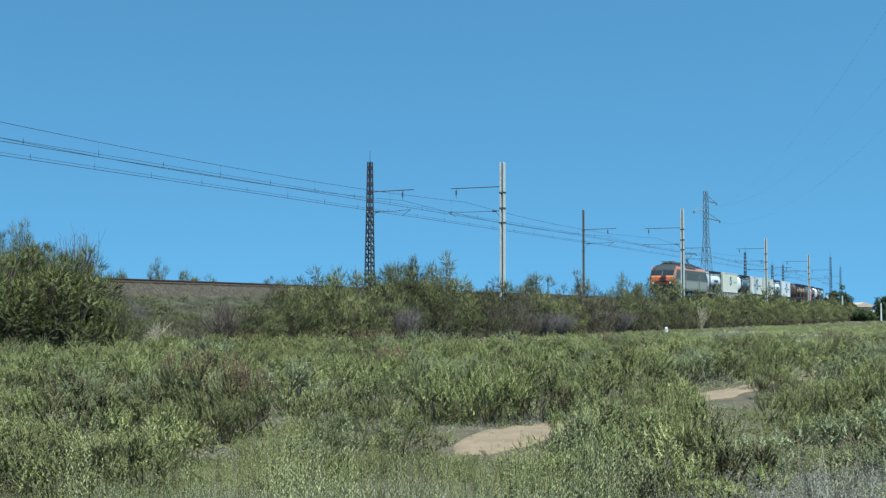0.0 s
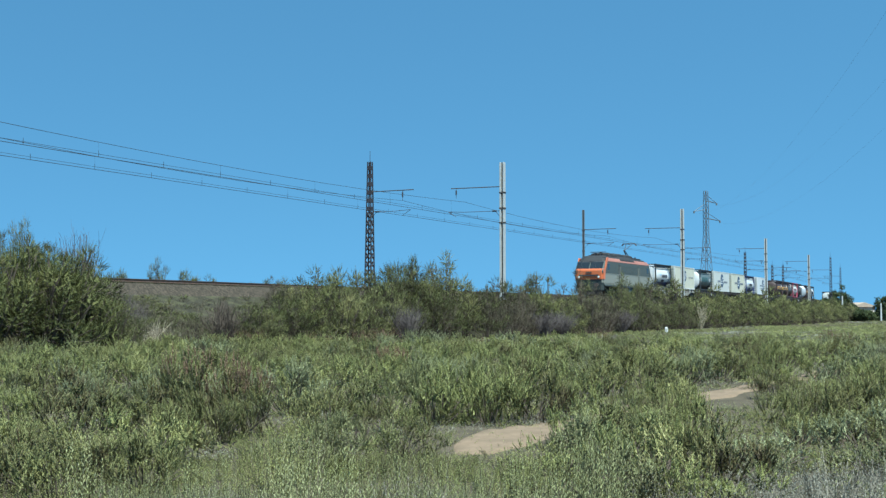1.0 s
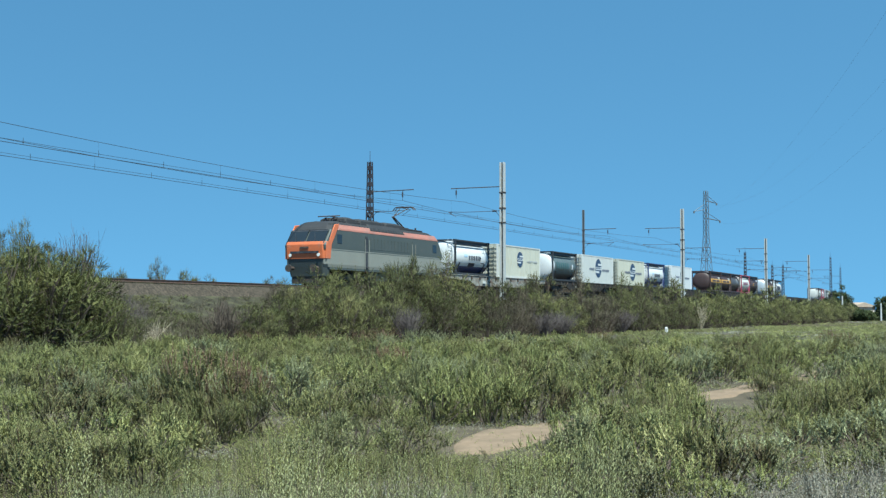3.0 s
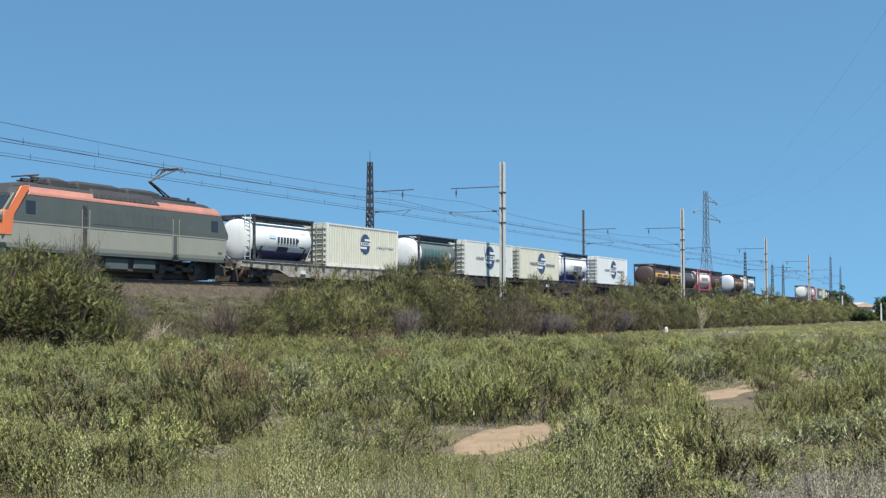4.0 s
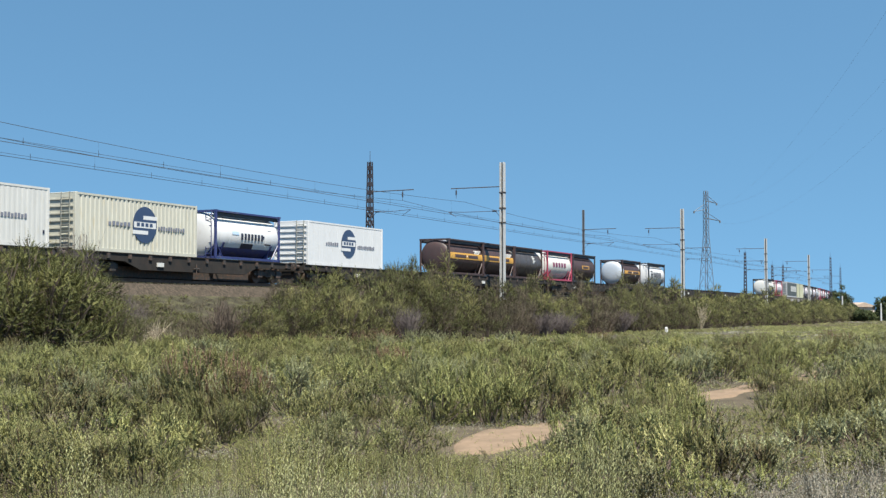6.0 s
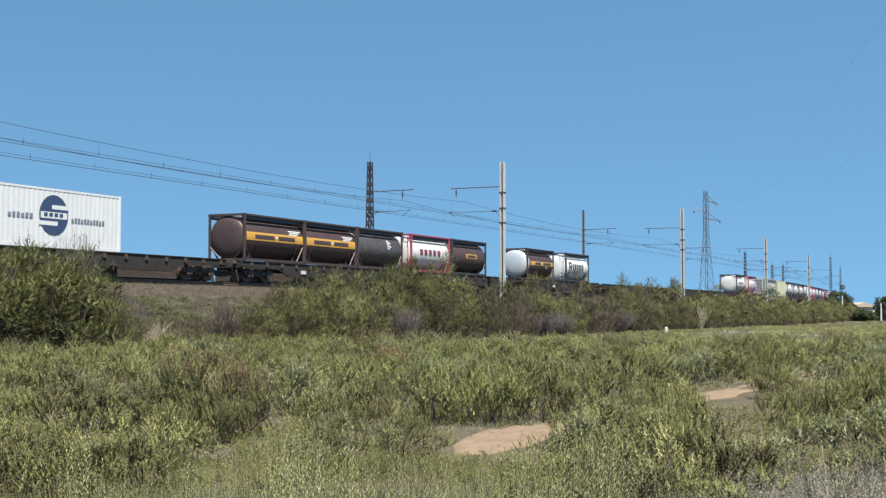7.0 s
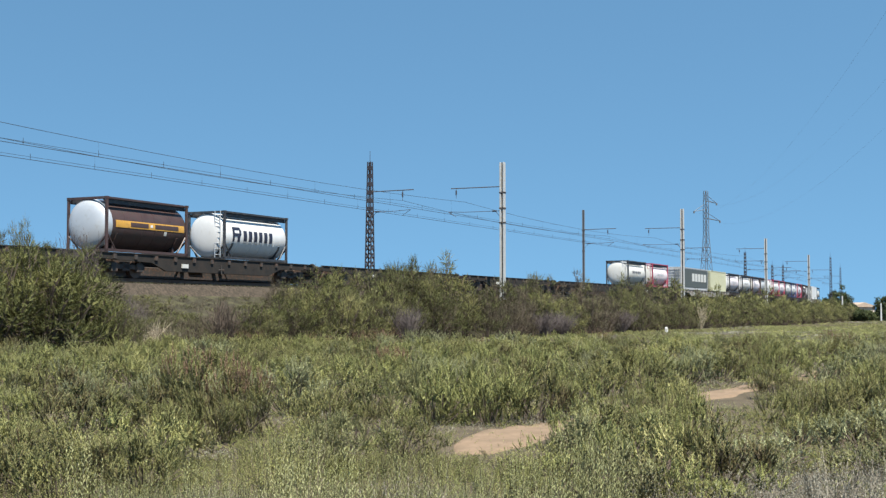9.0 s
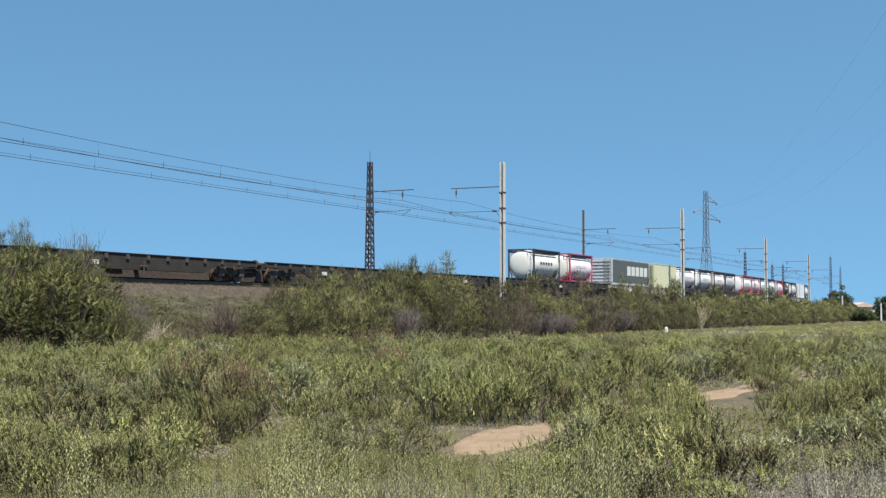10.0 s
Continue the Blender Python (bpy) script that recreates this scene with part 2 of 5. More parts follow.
def band(r0, r1, x0, x1, z, a0=0.0, a1=360.0, steps=32):
    """A strap or a curved plate round a lying tank, from angle a0 to a1 (0: level, the far side; 180: the near side)."""
    bm = bmesh.new()
    rows = []
    for k in range(steps + 1):
        a = radians(a0 + (a1 - a0) * k / steps)
        rows.append([bm.verts.new((x, r * math.cos(a), z + r * math.sin(a))) for x, r in ((x0, r0), (x1, r0), (x1, r1), (x0, r1))])
    for a, b in zip(rows, rows[1:]):
        for i in range(4):
            bm.faces.new((a[i], a[(i + 1) % 4], b[(i + 1) % 4], b[i]))
    if a1 - a0 < 359:
        bm.faces.new(rows[0])
        bm.faces.new(rows[-1][::-1])
    return bm


def thing(name, label, category, group="", at=None):
    ob = tagged(new(name), label, category, group)
    if at:
        ob.matrix_basis = at
    return ob


# ---- ground ----
def ground():
    """One sheet to the horizon, finer where the camera stands."""
    ticks = sorted({round(s * v, 3) for s in (1, -1) for v in [0.25 * k for k in range(48)] + [12 + 1.0 * k for k in range(60)] + [72 + 12 * k for k in range(20)] + [330, 450, 700, 1100, 1800, 3000]})
    xs, ys = np.array(ticks), np.array([t for t in ticks])
    gx, gy = np.meshgrid(xs, ys)
    z = np.array([noise.noise(Vector((x * 0.35, y * 0.35, 0))) * 0.07 + noise.noise(Vector((x * 1.6, y * 1.6, 3))) * 0.025 for x, y in zip(gx.ravel(), gy.ravel())])
    z *= np.clip(1.5 - np.hypot(gx.ravel(), gy.ravel()) / 90, 0, 1)
    verts = np.stack([gx.ravel(), gy.ravel(), z], 1)
    n = len(xs)
    i = np.arange(n * n).reshape(n, n)
    faces = np.stack([i[:-1, :-1], i[:-1, 1:], i[1:, 1:], i[1:, :-1]], -1).reshape(-1, 4)
    me = bpy.data.meshes.new("ground")
    me.from_pydata(verts.tolist(), [], faces.tolist())
    for f in me.polygons:
        f.use_smooth = True
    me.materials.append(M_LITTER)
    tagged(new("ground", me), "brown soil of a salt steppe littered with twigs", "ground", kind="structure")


def level(x, y):
    """Height of the ground near the camera."""
    return (noise.noise(Vector((x * 0.35, y * 0.35, 0))) * 0.07 + noise.noise(Vector((x * 1.6, y * 1.6, 3))) * 0.025) * min(1, max(0, 1.5 - math.hypot(x, y) / 90))


def sandy_path():
    """Bare reddish sand trodden through the scrub, with a ragged edge."""
    bm = bmesh.new()
    rows = []
    for (ax, ay), (bx, by) in zip(PATH, PATH[1:]):
        steps = max(3, int(math.hypot(bx - ax, by - ay) / 0.2))
        nx, ny = unit(np.array([by - ay, ax - bx]))
        for k in range(steps):
            x, y = ax + (bx - ax) * k / steps, ay + (by - ay) * k / steps
            wide = (0.58 + 0.22 * swell(x, y, 0.9, 21) - 0.2 * min(1, max(0, (y - 16) / 3)) - 0.12 * min(1, max(0, (y - 24) / 3))) * min(1, 0.35 + (y - PATH[0][1]) * 0.8)
            rows.append([bm.verts.new((x + nx * wide * u, y + ny * wide * u, level(x + nx * wide * u, y + ny * wide * u) + (0.03 if abs(u) < 0.9 and rows else -0.05))) for u in (-1, -0.75, -0.5, -0.25, 0, 0.25, 0.5, 0.75, 1)])
    for a, b in zip(rows, rows[1:]):
        for i in range(8):
            bm.faces.new((a[i], a[i + 1], b[i + 1], b[i]))
    tagged(new("path", finish(bm, "path", M_SOIL, smooth=True)), "bare reddish-brown sandy path through the scrub", "path", kind="structure")


def sweep(name, outline, l0, l1, mat, step=6.0, rough=0.0, closed=True):
    """An outline in w and z carried along the line."""
    count = max(2, int((l1 - l0) / step) + 1)
    verts, faces = [], []
    n = len(outline)
    for k in range(count):
        l = l0 + (l1 - l0) * k / (count - 1)
        for w, z in outline:
            j = noise.noise(Vector((l * 0.6, w * 0.9, z))) * rough
            verts.append(on_track(l, w + j, z + j * 0.4) @ Vector((0, 0, 0)))
    for k in range(count - 1):
        for i in range(n if closed else n - 1):
            a, b = k * n + i, k * n + (i + 1) % n
            faces.append((a, a + n, b + n, b))
    me = bpy.data.meshes.new(name)
    me.from_pydata([v[:] for v in verts], [], faces)
    me.materials.append(mat)
    bm = bmesh.new()
    bm.from_mesh(me)
    bmesh.ops.recalc_face_normals(bm, faces=bm.faces[:])
    bm.to_mesh(me)
    bm.free()
    return me


def railway():
    top = RAIL - 0.42
    steps = 9
    near = [(31.4 + (38.0 - 31.4) * k / steps, -0.05 + (top - 0.35) * k / steps) for k in range(steps + 1)]
    far = [(96.0 - x - 10.2, z) for x, z in near[::-1]]
    tagged(new("embankment", sweep("embankment", near + far, -60, 620, M_BANK, 1.5, 0.22)), "grey-brown earth embankment under the railway", "embankment", kind="structure")
    bed = [(37.9, top - 0.5), (38.7, top + 0.16), (46.5, top + 0.16), (47.6, top - 0.5)]
    tagged(new("ballast_bed", sweep("ballast_bed", bed, -60, 620, M_BALLAST, 1.5, 0.06)), "brownish crushed-stone ballast of a double track", "ballast", kind="structure")
    for axis in (W_NEAR, W_FAR):
        for side in (-0.7525, 0.7525):
            w = axis + side
            rail = [(w - 0.07, RAIL - 0.17), (w - 0.07, RAIL - 0.14), (w - 0.012, RAIL - 0.12), (w - 0.012, RAIL - 0.045), (w - 0.036, RAIL - 0.035), (w - 0.036, RAIL), (w + 0.036, RAIL), (w + 0.036, RAIL - 0.035), (w + 0.012, RAIL - 0.045), (w + 0.012, RAIL - 0.12), (w + 0.07, RAIL - 0.14), (w + 0.07, RAIL - 0.17)]
            tagged(new("rail", sweep("rail", rail, -60, 620, M_RAIL, 8.0)), "rusty steel running rail on the ballast", "rail", "running rails", "structure")
    bm = bmesh.new()
    for axis in (W_NEAR, W_FAR):
        for k in range(330):
            m = on_track(10 + 0.6 * k, axis, RAIL - 0.24)
            bmesh.ops.create_cube(bm, size=1, matrix=m @ Matrix.Diagonal((0.25, 2.5, 0.14, 1)))
    sleepers = new("sleepers", finish(bm, "sleepers", M_BANK))
    tagged(sleepers, "weathered sleepers under the rails", "sleepers", kind="stuff")


# ---- overhead line ----
def lattice_mast(height):
    """Tapering lattice mast: four angle legs, braces on each face, a spike; its foot at 0."""
    mast = thing("lattice_mast", "dark riveted steel lattice catenary mast beside the track", "mast")
    low, high = 0.29, 0.13

    def leg(sx, sy, z):
        h = low + (high - low) * z / height
        return Vector((sx * h, sy * h, z))
    corners = [(-1, -1), (1, -1), (1, 1), (-1, 1)]
    for c in corners:
        part("leg", bars(0.055, (leg(*c, 0), leg(*c, height)), sides=4), M_WEATHERED, mast)
    count = int(height / 0.62)
    for k in range(count):
        z0, z1 = height * k / count, height * (k + 1) / count
        for a, b in zip(corners, corners[1:] + corners[:1]):
            if k > count * 0.62:
                bm = bmesh.new()
                q = (leg(*a, z0), leg(*b, z0), leg(*b, z0 + 0.32), leg(*a, z0 + 0.32))
                out = Vector((a[0] + b[0], a[1] + b[1], 0)).normalized() * 0.012
                vs = [bm.verts.new(v + out) for v in q] + [bm.verts.new(v - out) for v in q]
                for f in ((0, 1, 2, 3), (7, 6, 5, 4), (0, 4, 5, 1), (1, 5, 6, 2), (2, 6, 7, 3), (3, 7, 4, 0)):
                    bm.faces.new([vs[i] for i in f])
                part("batten_plate", bm, M_WEATHERED, mast)
            else:
                part("brace", bars(0.034, (leg(*a, z0), leg(*b, z1)), sides=4), M_WEATHERED, mast)
                part("brace", bars(0.034, (leg(*b, z0), leg(*a, z1)), sides=4), M_WEATHERED, mast)
    part("spike", bars(0.02, ((0, 0, height), (0, 0, height + 0.85)), sides=5), M_WEATHERED, mast)
    return mast


def beam_mast(height, slim=False):
    mast = thing("beam_mast", "slender dark grey steel beam catenary mast behind the track" if slim else "pale galvanised steel H-beam catenary mast beside the track", "mast")
    k, mat = (0.62, M_PYLON) if slim else (1.0, M_GALV)
    for y in (-1, 1):
        a, b = sorted((y * 0.07 * k, y * 0.2 * k))
        part("flange", boxes((-0.14 * k, 0.14 * k, a, b, 0, height)), mat, mast, "", 0.01)
    # the web is coloured much darker than the galvanised flanges
    part("web", boxes((-0.02, 0.02, -0.075 * k, 0.075 * k, 0, height)), M_WEATHERED, mast, "dark web between the flanges")
    for z in (height - 2.3, height - 3.5, height - 4.6):
        part("bracket", boxes((-0.16 * k, 0.16 * k, -0.23 * k, 0.23 * k, z - 0.05, z + 0.05)), M_STEEL, mast)
    return mast


def cantilever(mast, toward_y, arm_z, wire_z, reach):
    """The arm over the track with its insulators and steady arm."""
    s = toward_y
    part("arm", bars(0.035, ((0, s * 0.1, arm_z), (0, s * (reach + (0.45 if s > 0 else 0.95)), arm_z + 0.02))), M_STEEL, mast)
    part("insulator", bars(0.06, ((0, s * reach, arm_z - 0.15), (0, s * reach, arm_z - 0.5)), sides=8), M_WEATHERED, mast)
    part("hanger", bars(0.018, ((0, s * reach, arm_z), (0, s * reach, arm_z - 0.75))), M_STEEL, mast)
    part("steady_arm", bars(0.02, ((0, s * 0.1, wire_z + 0.35), (0, s * (reach - 0.6), wire_z + 0.35)), ((0, s * (reach - 0.6), wire_z + 0.35), (0, s * (reach + 0.7), wire_z + 0.42)), ((0, s * (reach + 0.7), wire_z + 0.42), (0, s * reach, wire_z))), M_STEEL, mast)
    part("insulator", bars(0.06, ((0, s * 0.5, wire_z + 0.35), (0, s * 0.85, wire_z + 0.35)), sides=8), M_WEATHERED, mast)
    part("strut", bars(0.02, ((0, s * 0.1, wire_z - 0.2), (0, s * 0.6, wire_z + 0.35))), M_STEEL, mast)


NEAR_MASTS = [(29.0, 11.46, "beam"), (87.1, 11.46, "beam"), (138.2, 11.74, "beam"), (188.0, 11.1, "beam"), (238.0, 10.8, "beam"), (288.0, 12.6, "lattice"), (338.0, 12.0, "lattice")]
FAR_MASTS = [(34.0, 11.66, "lattice"), (83.8, 11.66, "lattice"), (132.4, 11.54, "beam"), (177.0, 10.6, "beam"), (226.0, 11.0, "lattice"), (262.0, 10.0, "lattice"), (282.0, 10.7, "lattice")]
CONTACT = RAIL + 5.76


def overhead_line():
    foot = RAIL - 0.75
    for rows, w, s in ((NEAR_MASTS, 37.6, 1), (FAR_MASTS, 47.3, -1)):
        axis = W_NEAR if s > 0 else W_FAR
        for l, top, kind in rows:
            height = EYE + top - foot
            mast = lattice_mast(height) if kind == "lattice" else beam_mast(height, s < 0)
            mast["group"] = "catenary masts along the railway"
            mast.matrix_basis = on_track(l, w, foot)
            cantilever(mast, s, EYE + (9.62 if s > 0 else 9.33) - foot, CONTACT - foot, abs(axis - w) + (0.75 if s > 0 else 0.0))
    for axis, rows in ((W_NEAR, NEAR_MASTS), (W_FAR, FAR_MASTS)):
        stops = [-15.0] + [r[0] for r in rows] + [rows[-1][0] + 50]
        for k, (a, b) in enumerate(zip(stops, stops[1:])):
            span = thing("catenary_span", "thin dark overhead contact and carrier wires with droppers", "overhead wire", "wire spans over the railway")
            z0 = EYE + 8.55

            def carrier_z(t):
                return z0 - (z0 - CONTACT - 0.62) * 4 * t * (1 - t)
            steps = 14
            pts = [on_track(a + (b - a) * i / steps, axis, carrier_z(i / steps)).translation for i in range(steps + 1)]
            part("carrier_wire", tube(pts, 0.012), M_WIRE, span)
            pts = [on_track(a + (b - a) * i / 6, axis, CONTACT).translation for i in range(7)]
            part("contact_wire", tube(pts, 0.014), M_WIRE, span)
            pts = [on_track(a + (b - a) * i / 6, axis, CONTACT + 0.14).translation for i in range(7)]
            part("auxiliary_wire", tube(pts, 0.009), M_WIRE, span)
            count = int((b - a) / 4.5)
            for i in range(count):
                t = (i + 0.5) / count
                lo = on_track(a + (b - a) * t, axis, CONTACT).translation
                clip = on_track(a + (b - a) * t, axis, CONTACT + 0.3).translation
                part("clip", bars(0.013, (lo, clip), sides=3), M_WIRE, span)
                if i % 2:
                    hi = on_track(a + (b - a) * t, axis, carrier_z(t)).translation
                    part("dropper", bars(0.004, (clip, hi), sides=3), M_WIRE, span)


def pylon():
    at = pose(67.5, 320, 0, 0, 0, 25)
    tower = thing("transmission_pylon", "slim grey lattice power pylon with three uneven arms", "pylon", at=at)
    height = 31.3 + EYE

    def leg(sx, sy, z):
        h = 1.75 * (1 - z / 22) + 0.5 * (z / 22) if z < 22 else 0.5 - 0.12 * max(0, z - 28) / 5
        return Vector((sx * h, sy * h, z))
    corners = [(-1, -1), (1, -1), (1, 1), (-1, 1)]
    for c in corners:
        part("leg", tube([leg(*c, 0), leg(*c, 22), leg(*c, 28), leg(*c, height)], 0.07), M_PYLON, tower)
    levels = [0, 4.5, 8.5, 12, 15, 17.6, 19.9, 22, 23.5, 25, 26.5, 28, 29.5, height]
    for z0, z1 in zip(levels, levels[1:]):
        for a, b in zip(corners, corners[1:] + corners[:1]):
            part("brace", bars(0.035, (leg(*a, z0), leg(*b, z1)), sides=4), M_PYLON, tower)
            part("brace", bars(0.035, (leg(*b, z0), leg(*a, z1)), sides=4), M_PYLON, tower)
            part("brace", bars(0.035, (leg(*a, z1), leg(*b, z1)), sides=4), M_PYLON, tower)
    for side, z, out in ((1, 30.3, 3.4), (-1, 28.0, 3.7), (1, 25.8, 4.4)):
        tip = Vector((side * out, 0, z - 0.5))
        part("arm", bars(0.07, ((side * 0.5, -0.5, z), tip), ((side * 0.5, 0.5, z), tip), ((side * 0.5, 0, z + 1.4), tip), sides=4), M_PYLON, tower)
        part("insulator", bars(0.2, (tip + Vector((0, 0, 0.1)), tip + Vector((0, 0, -0.5)))), M_PYLON, tower)
    for side, z, out, dx, dz in ((1, 30.3, 3.4, 1.5, 2.0), (-1, 28.0, 3.7, -6.0, 0.0), (1, 25.8, 4.4, 2.5, -3.0)):
        a = at @ Vector((side * out, 0, z - 1.0))
        b = Vector((50.5 + dx, 120, 33.0 + dz))
        pts = [a.lerp(b, k / 16) - Vector((0, 0, 6.0 * 4 * (k / 16) * (1 - k / 16))) for k in range(17)]
        wire = thing("power_line", "thin sagging power line wire from the pylon", "power line", "power lines")
        part("wire", tube(pts, 0.006), M_WIRE, wire)


# ---- train ----
def bogie(parent, x, mat=None, axle=1.8):
    b = part("bogie", boxes((x - axle / 2 - 0.45, x + axle / 2 + 0.45, -1.06, -0.93, 0.42, 0.66), (x - axle / 2 - 0.45, x + axle / 2 + 0.45, 0.93, 1.06, 0.42, 0.66), (x - 0.28, x + 0.28, -1.06, 1.06, 0.34, 0.78), (x - axle / 2 - 0.22, x - axle / 2 + 0.22, -1.14, -0.95, 0.3, 0.72), (x + axle / 2 - 0.22, x + axle / 2 + 0.22, -1.14, -0.95, 0.3, 0.72)), mat or M_STEEL, parent, bevel=0.025)
    for dx in (-axle / 2, axle / 2):
        bm = bmesh.new()
        for y in (-0.78, 0.78):
            s = 1 if y > 0 else -1
            bar(bm, (x + dx, y - s * 0.065, 0.46), (x + dx, y + s * 0.07, 0.46), 0.45, 20)
            bar(bm, (x + dx, y - s * 0.07, 0.46), (x + dx, y - s * 0.1, 0.46), 0.485, 20)
        bar(bm, (x + dx, -1.0, 0.46), (x + dx, 1.0, 0.46), 0.09, 10)
        part("wheelset", bm, M_WHEEL, b)


def buffers(parent, x, d):
    for y in (-0.875, 0.875):
        bm = bmesh.new()
        bar(bm, (x, y, 1.05), (x + d * 0.5, y, 1.05), 0.11, 10)
        bar(bm, (x + d * 0.5, y, 1.05), (x + d * 0.56, y, 1.05), 0.23, 14)
        part("buffer", bm, M_STEEL, parent)


def locomotive():
    """Electric locomotive, its nose at x = 0, rails at z = 0."""
    loco = thing("electric_locomotive", "orange and two-tone grey electric locomotive with one raised pantograph", "locomotive")
    n = 16.0
    part("lower_body", loft([(1.1, 0.26, n - 0.26, 1.42), (1.3, 0.14, n - 0.14, 1.45), (2.2, 0.02, n - 0.02, 1.45)], 0.16), M_GREYLOW, loco, "light grey lower body side", 0.015)
    part("upper_body", loft([(2.2, 0.03, n - 0.03, 1.445), (2.45, 0.0, n, 1.445), (3.42, 0.74, n - 0.6, 1.42)], 0.05), M_GREYTOP, loco, "dark grey upper body side", 0.012)
    part("cant_rail", loft([(3.4, 1.5, n - 0.56, 1.435), (3.52, 1.55, n - 0.66, 1.41), (3.78, 1.6, n - 0.86, 1.26)], 0.1), M_SALMON, loco, "faded orange band along the roof edge", 0.02)
    part("roof", loft([(3.78, 1.1, n - 0.95, 1.2), (3.95, 1.45, n - 1.3, 1.02), (4.02, 1.9, n - 1.7, 0.85)], 0.2), M_ROOF, loco, "sooty dark roof", 0.02)
    part("cab_roof", loft([(3.4, 0.62, 2.0, 1.36), (3.62, 0.85, 2.1, 1.3), (3.88, 1.25, 2.3, 1.1), (3.98, 1.7, 2.5, 0.8)], 0.25), M_ROOF, loco, "dark visor over the windscreen", 0.02)
    part("cab_front", loft([(1.62, 0.03, 0.5, 1.462), (2.2, -0.03, 0.5, 1.462), (2.48, -0.05, 0.55, 1.462), (2.66, 0.02, 0.6, 1.462)], 0.2), M_ORANGE, loco, "bright orange cab front below the windscreen", 0.02)
    part("front_skirt", loft([(0.55, 0.3, 0.9, 1.3), (1.62, 0.06, 0.9, 1.44)], 0.2), M_GREYTOP, loco, "", 0.02)
    for s in (-1, 1):
        part("corner_pillar", prism([(0.12, 1.62), (0.62, 1.62), (0.72, 2.5), (1.5, 3.55), (1.62, 3.8), (1.12, 3.74), (0.42, 2.66), (0.12, 2.45)], s * 1.40, s * 1.468), M_ORANGE, loco, "orange corner pillar of the cab", 0.015)
        part("cab_window", boxes((1.42, 2.0, s * 1.425 - 0.03, s * 1.425 + 0.03, 2.58, 3.16)), M_GLASS, loco, "dark cab side window", 0.02)
        part("cab_window", boxes((n - 1.55, n - 0.95, s * 1.425 - 0.03, s * 1.425 + 0.03, 2.55, 3.14)), M_GLASS, loco, "dark cab side window", 0.02)
        for x, dark in ((5.05, True), (11.5, False)):
            # flat strip, its dark colour gives the shade of a doorway recess
            part("recess_shade", boxes((x - 0.14, x + 0.14, s * 1.45 - 0.012, s * 1.45 + 0.012, 1.0, 3.2)), M_BLACK if dark else M_GREYTOP, loco, "flat dark strip painted as the shade of a recessed doorway")
            part("handrail", bars(0.02, ((x - 0.24, s * 1.5, 1.1), (x - 0.24, s * 1.5, 3.0)), ((x + 0.24, s * 1.5, 1.1), (x + 0.24, s * 1.5, 3.0))), M_GREYLOW, loco)
            part("footstep", boxes((x - 0.2, x + 0.2, s * 1.5 - 0.05, s * 1.5 + 0.05, 0.92, 0.97), (x - 0.2, x + 0.2, s * 1.5 - 0.05, s * 1.5 + 0.05, 1.2, 1.24)), M_STEEL, loco)
        part("side_rib", boxes((0.7, n - 0.3, s * 1.45 - 0.015, s * 1.45 + 0.015, 2.18, 2.23)), M_GREYLOW, loco)
        for k in range(12):
            part("louvre", boxes((5.6 + k * 0.46, 5.98 + k * 0.46, s * 1.442 - 0.012, s * 1.442 + 0.012, 2.4, 3.1)), M_GREYTOP, loco)
        part("badge", boxes((n - 0.95, n - 0.62, s * 1.45 - 0.012, s * 1.45 + 0.012, 1.42, 1.52)), M_GREYTOP, loco, "small dark plate on the side")
        part("sill", boxes((0.6, n - 0.4, s * 1.36 - 0.06, s * 1.36 + 0.06, 0.98, 1.11)), M_GREYTOP, loco)
    slope = math.degrees(math.atan2(0.62, 0.86))
    for y in (-0.69, 0.69):
        bm = boxes((-0.02, 0.02, y - 0.64, y + 0.64, -0.4, 0.4))
        part("windscreen", bm, M_GLASS, loco, "dark raked windscreen pane", 0.01, at=pose(0.32, 0, 2.98, 0, slope, 0))
        part("screen_frame", boxes((-0.01, 0.03, y - 0.66, y + 0.66, -0.5, -0.4), (-0.01, 0.03, y - 0.66, y + 0.66, 0.4, 0.5)), M_BLACK, loco, at=pose(0.3, 0, 2.98, 0, slope, 0))
        part("headlamp", bars(0.1, ((-0.02, y * 1.45, 1.85), (-0.07, y * 1.45, 1.85)), sides=12), M_LAMP, loco, "round headlamp")
        part("wiper", bars(0.012, ((0.08, y, 2.7), (0.36, y + 0.2, 3.2))), M_BLACK, loco)
    part("front_badge", boxes((-0.075, -0.03, -0.3, 0.3, 2.24, 2.36)), M_STEEL, loco, "small dark plate")
    part("front_grille", boxes((-0.07, 0.0, -1.0, 1.0, 1.95, 2.08)), M_BLACK, loco)
    # roof gear
    part("roof_walkway", boxes((2.6, 13.8, -0.95, -0.75, 3.98, 4.1), (2.6, 13.8, 0.75, 0.95, 3.98, 4.1)), M_ROOF, loco, "", 0.02)
    grille = part("roof_grille", loft([(3.61, 5.6, 10.4, 1.385), (3.8, 5.7, 10.3, 1.27), (4.06, 5.8, 10.2, 1.0)], 0.06), M_ROOF, loco, "black louvred ventilation hood over the roof edge")
    for k in range(14):
        for s in (-1, 1):
            part("slat", bars(0.018, ((5.85 + 0.33 * k, s * 1.39, 3.63), (5.95 + 0.33 * k, s * 1.28, 3.81)), sides=4), M_BLACK, grille)
    for x, long in ((3.2, 1.4), (5.0, 3.2), (8.4, 2.6)):
        part("roof_box", loft([(3.95, x, x + long, 1.0), (4.24, x + 0.05, x + long - 0.05, 0.95), (4.36, x + 0.2, x + long - 0.5, 0.75)], 0.1), M_ROOF, loco, "black equipment hood on the roof", 0.02)
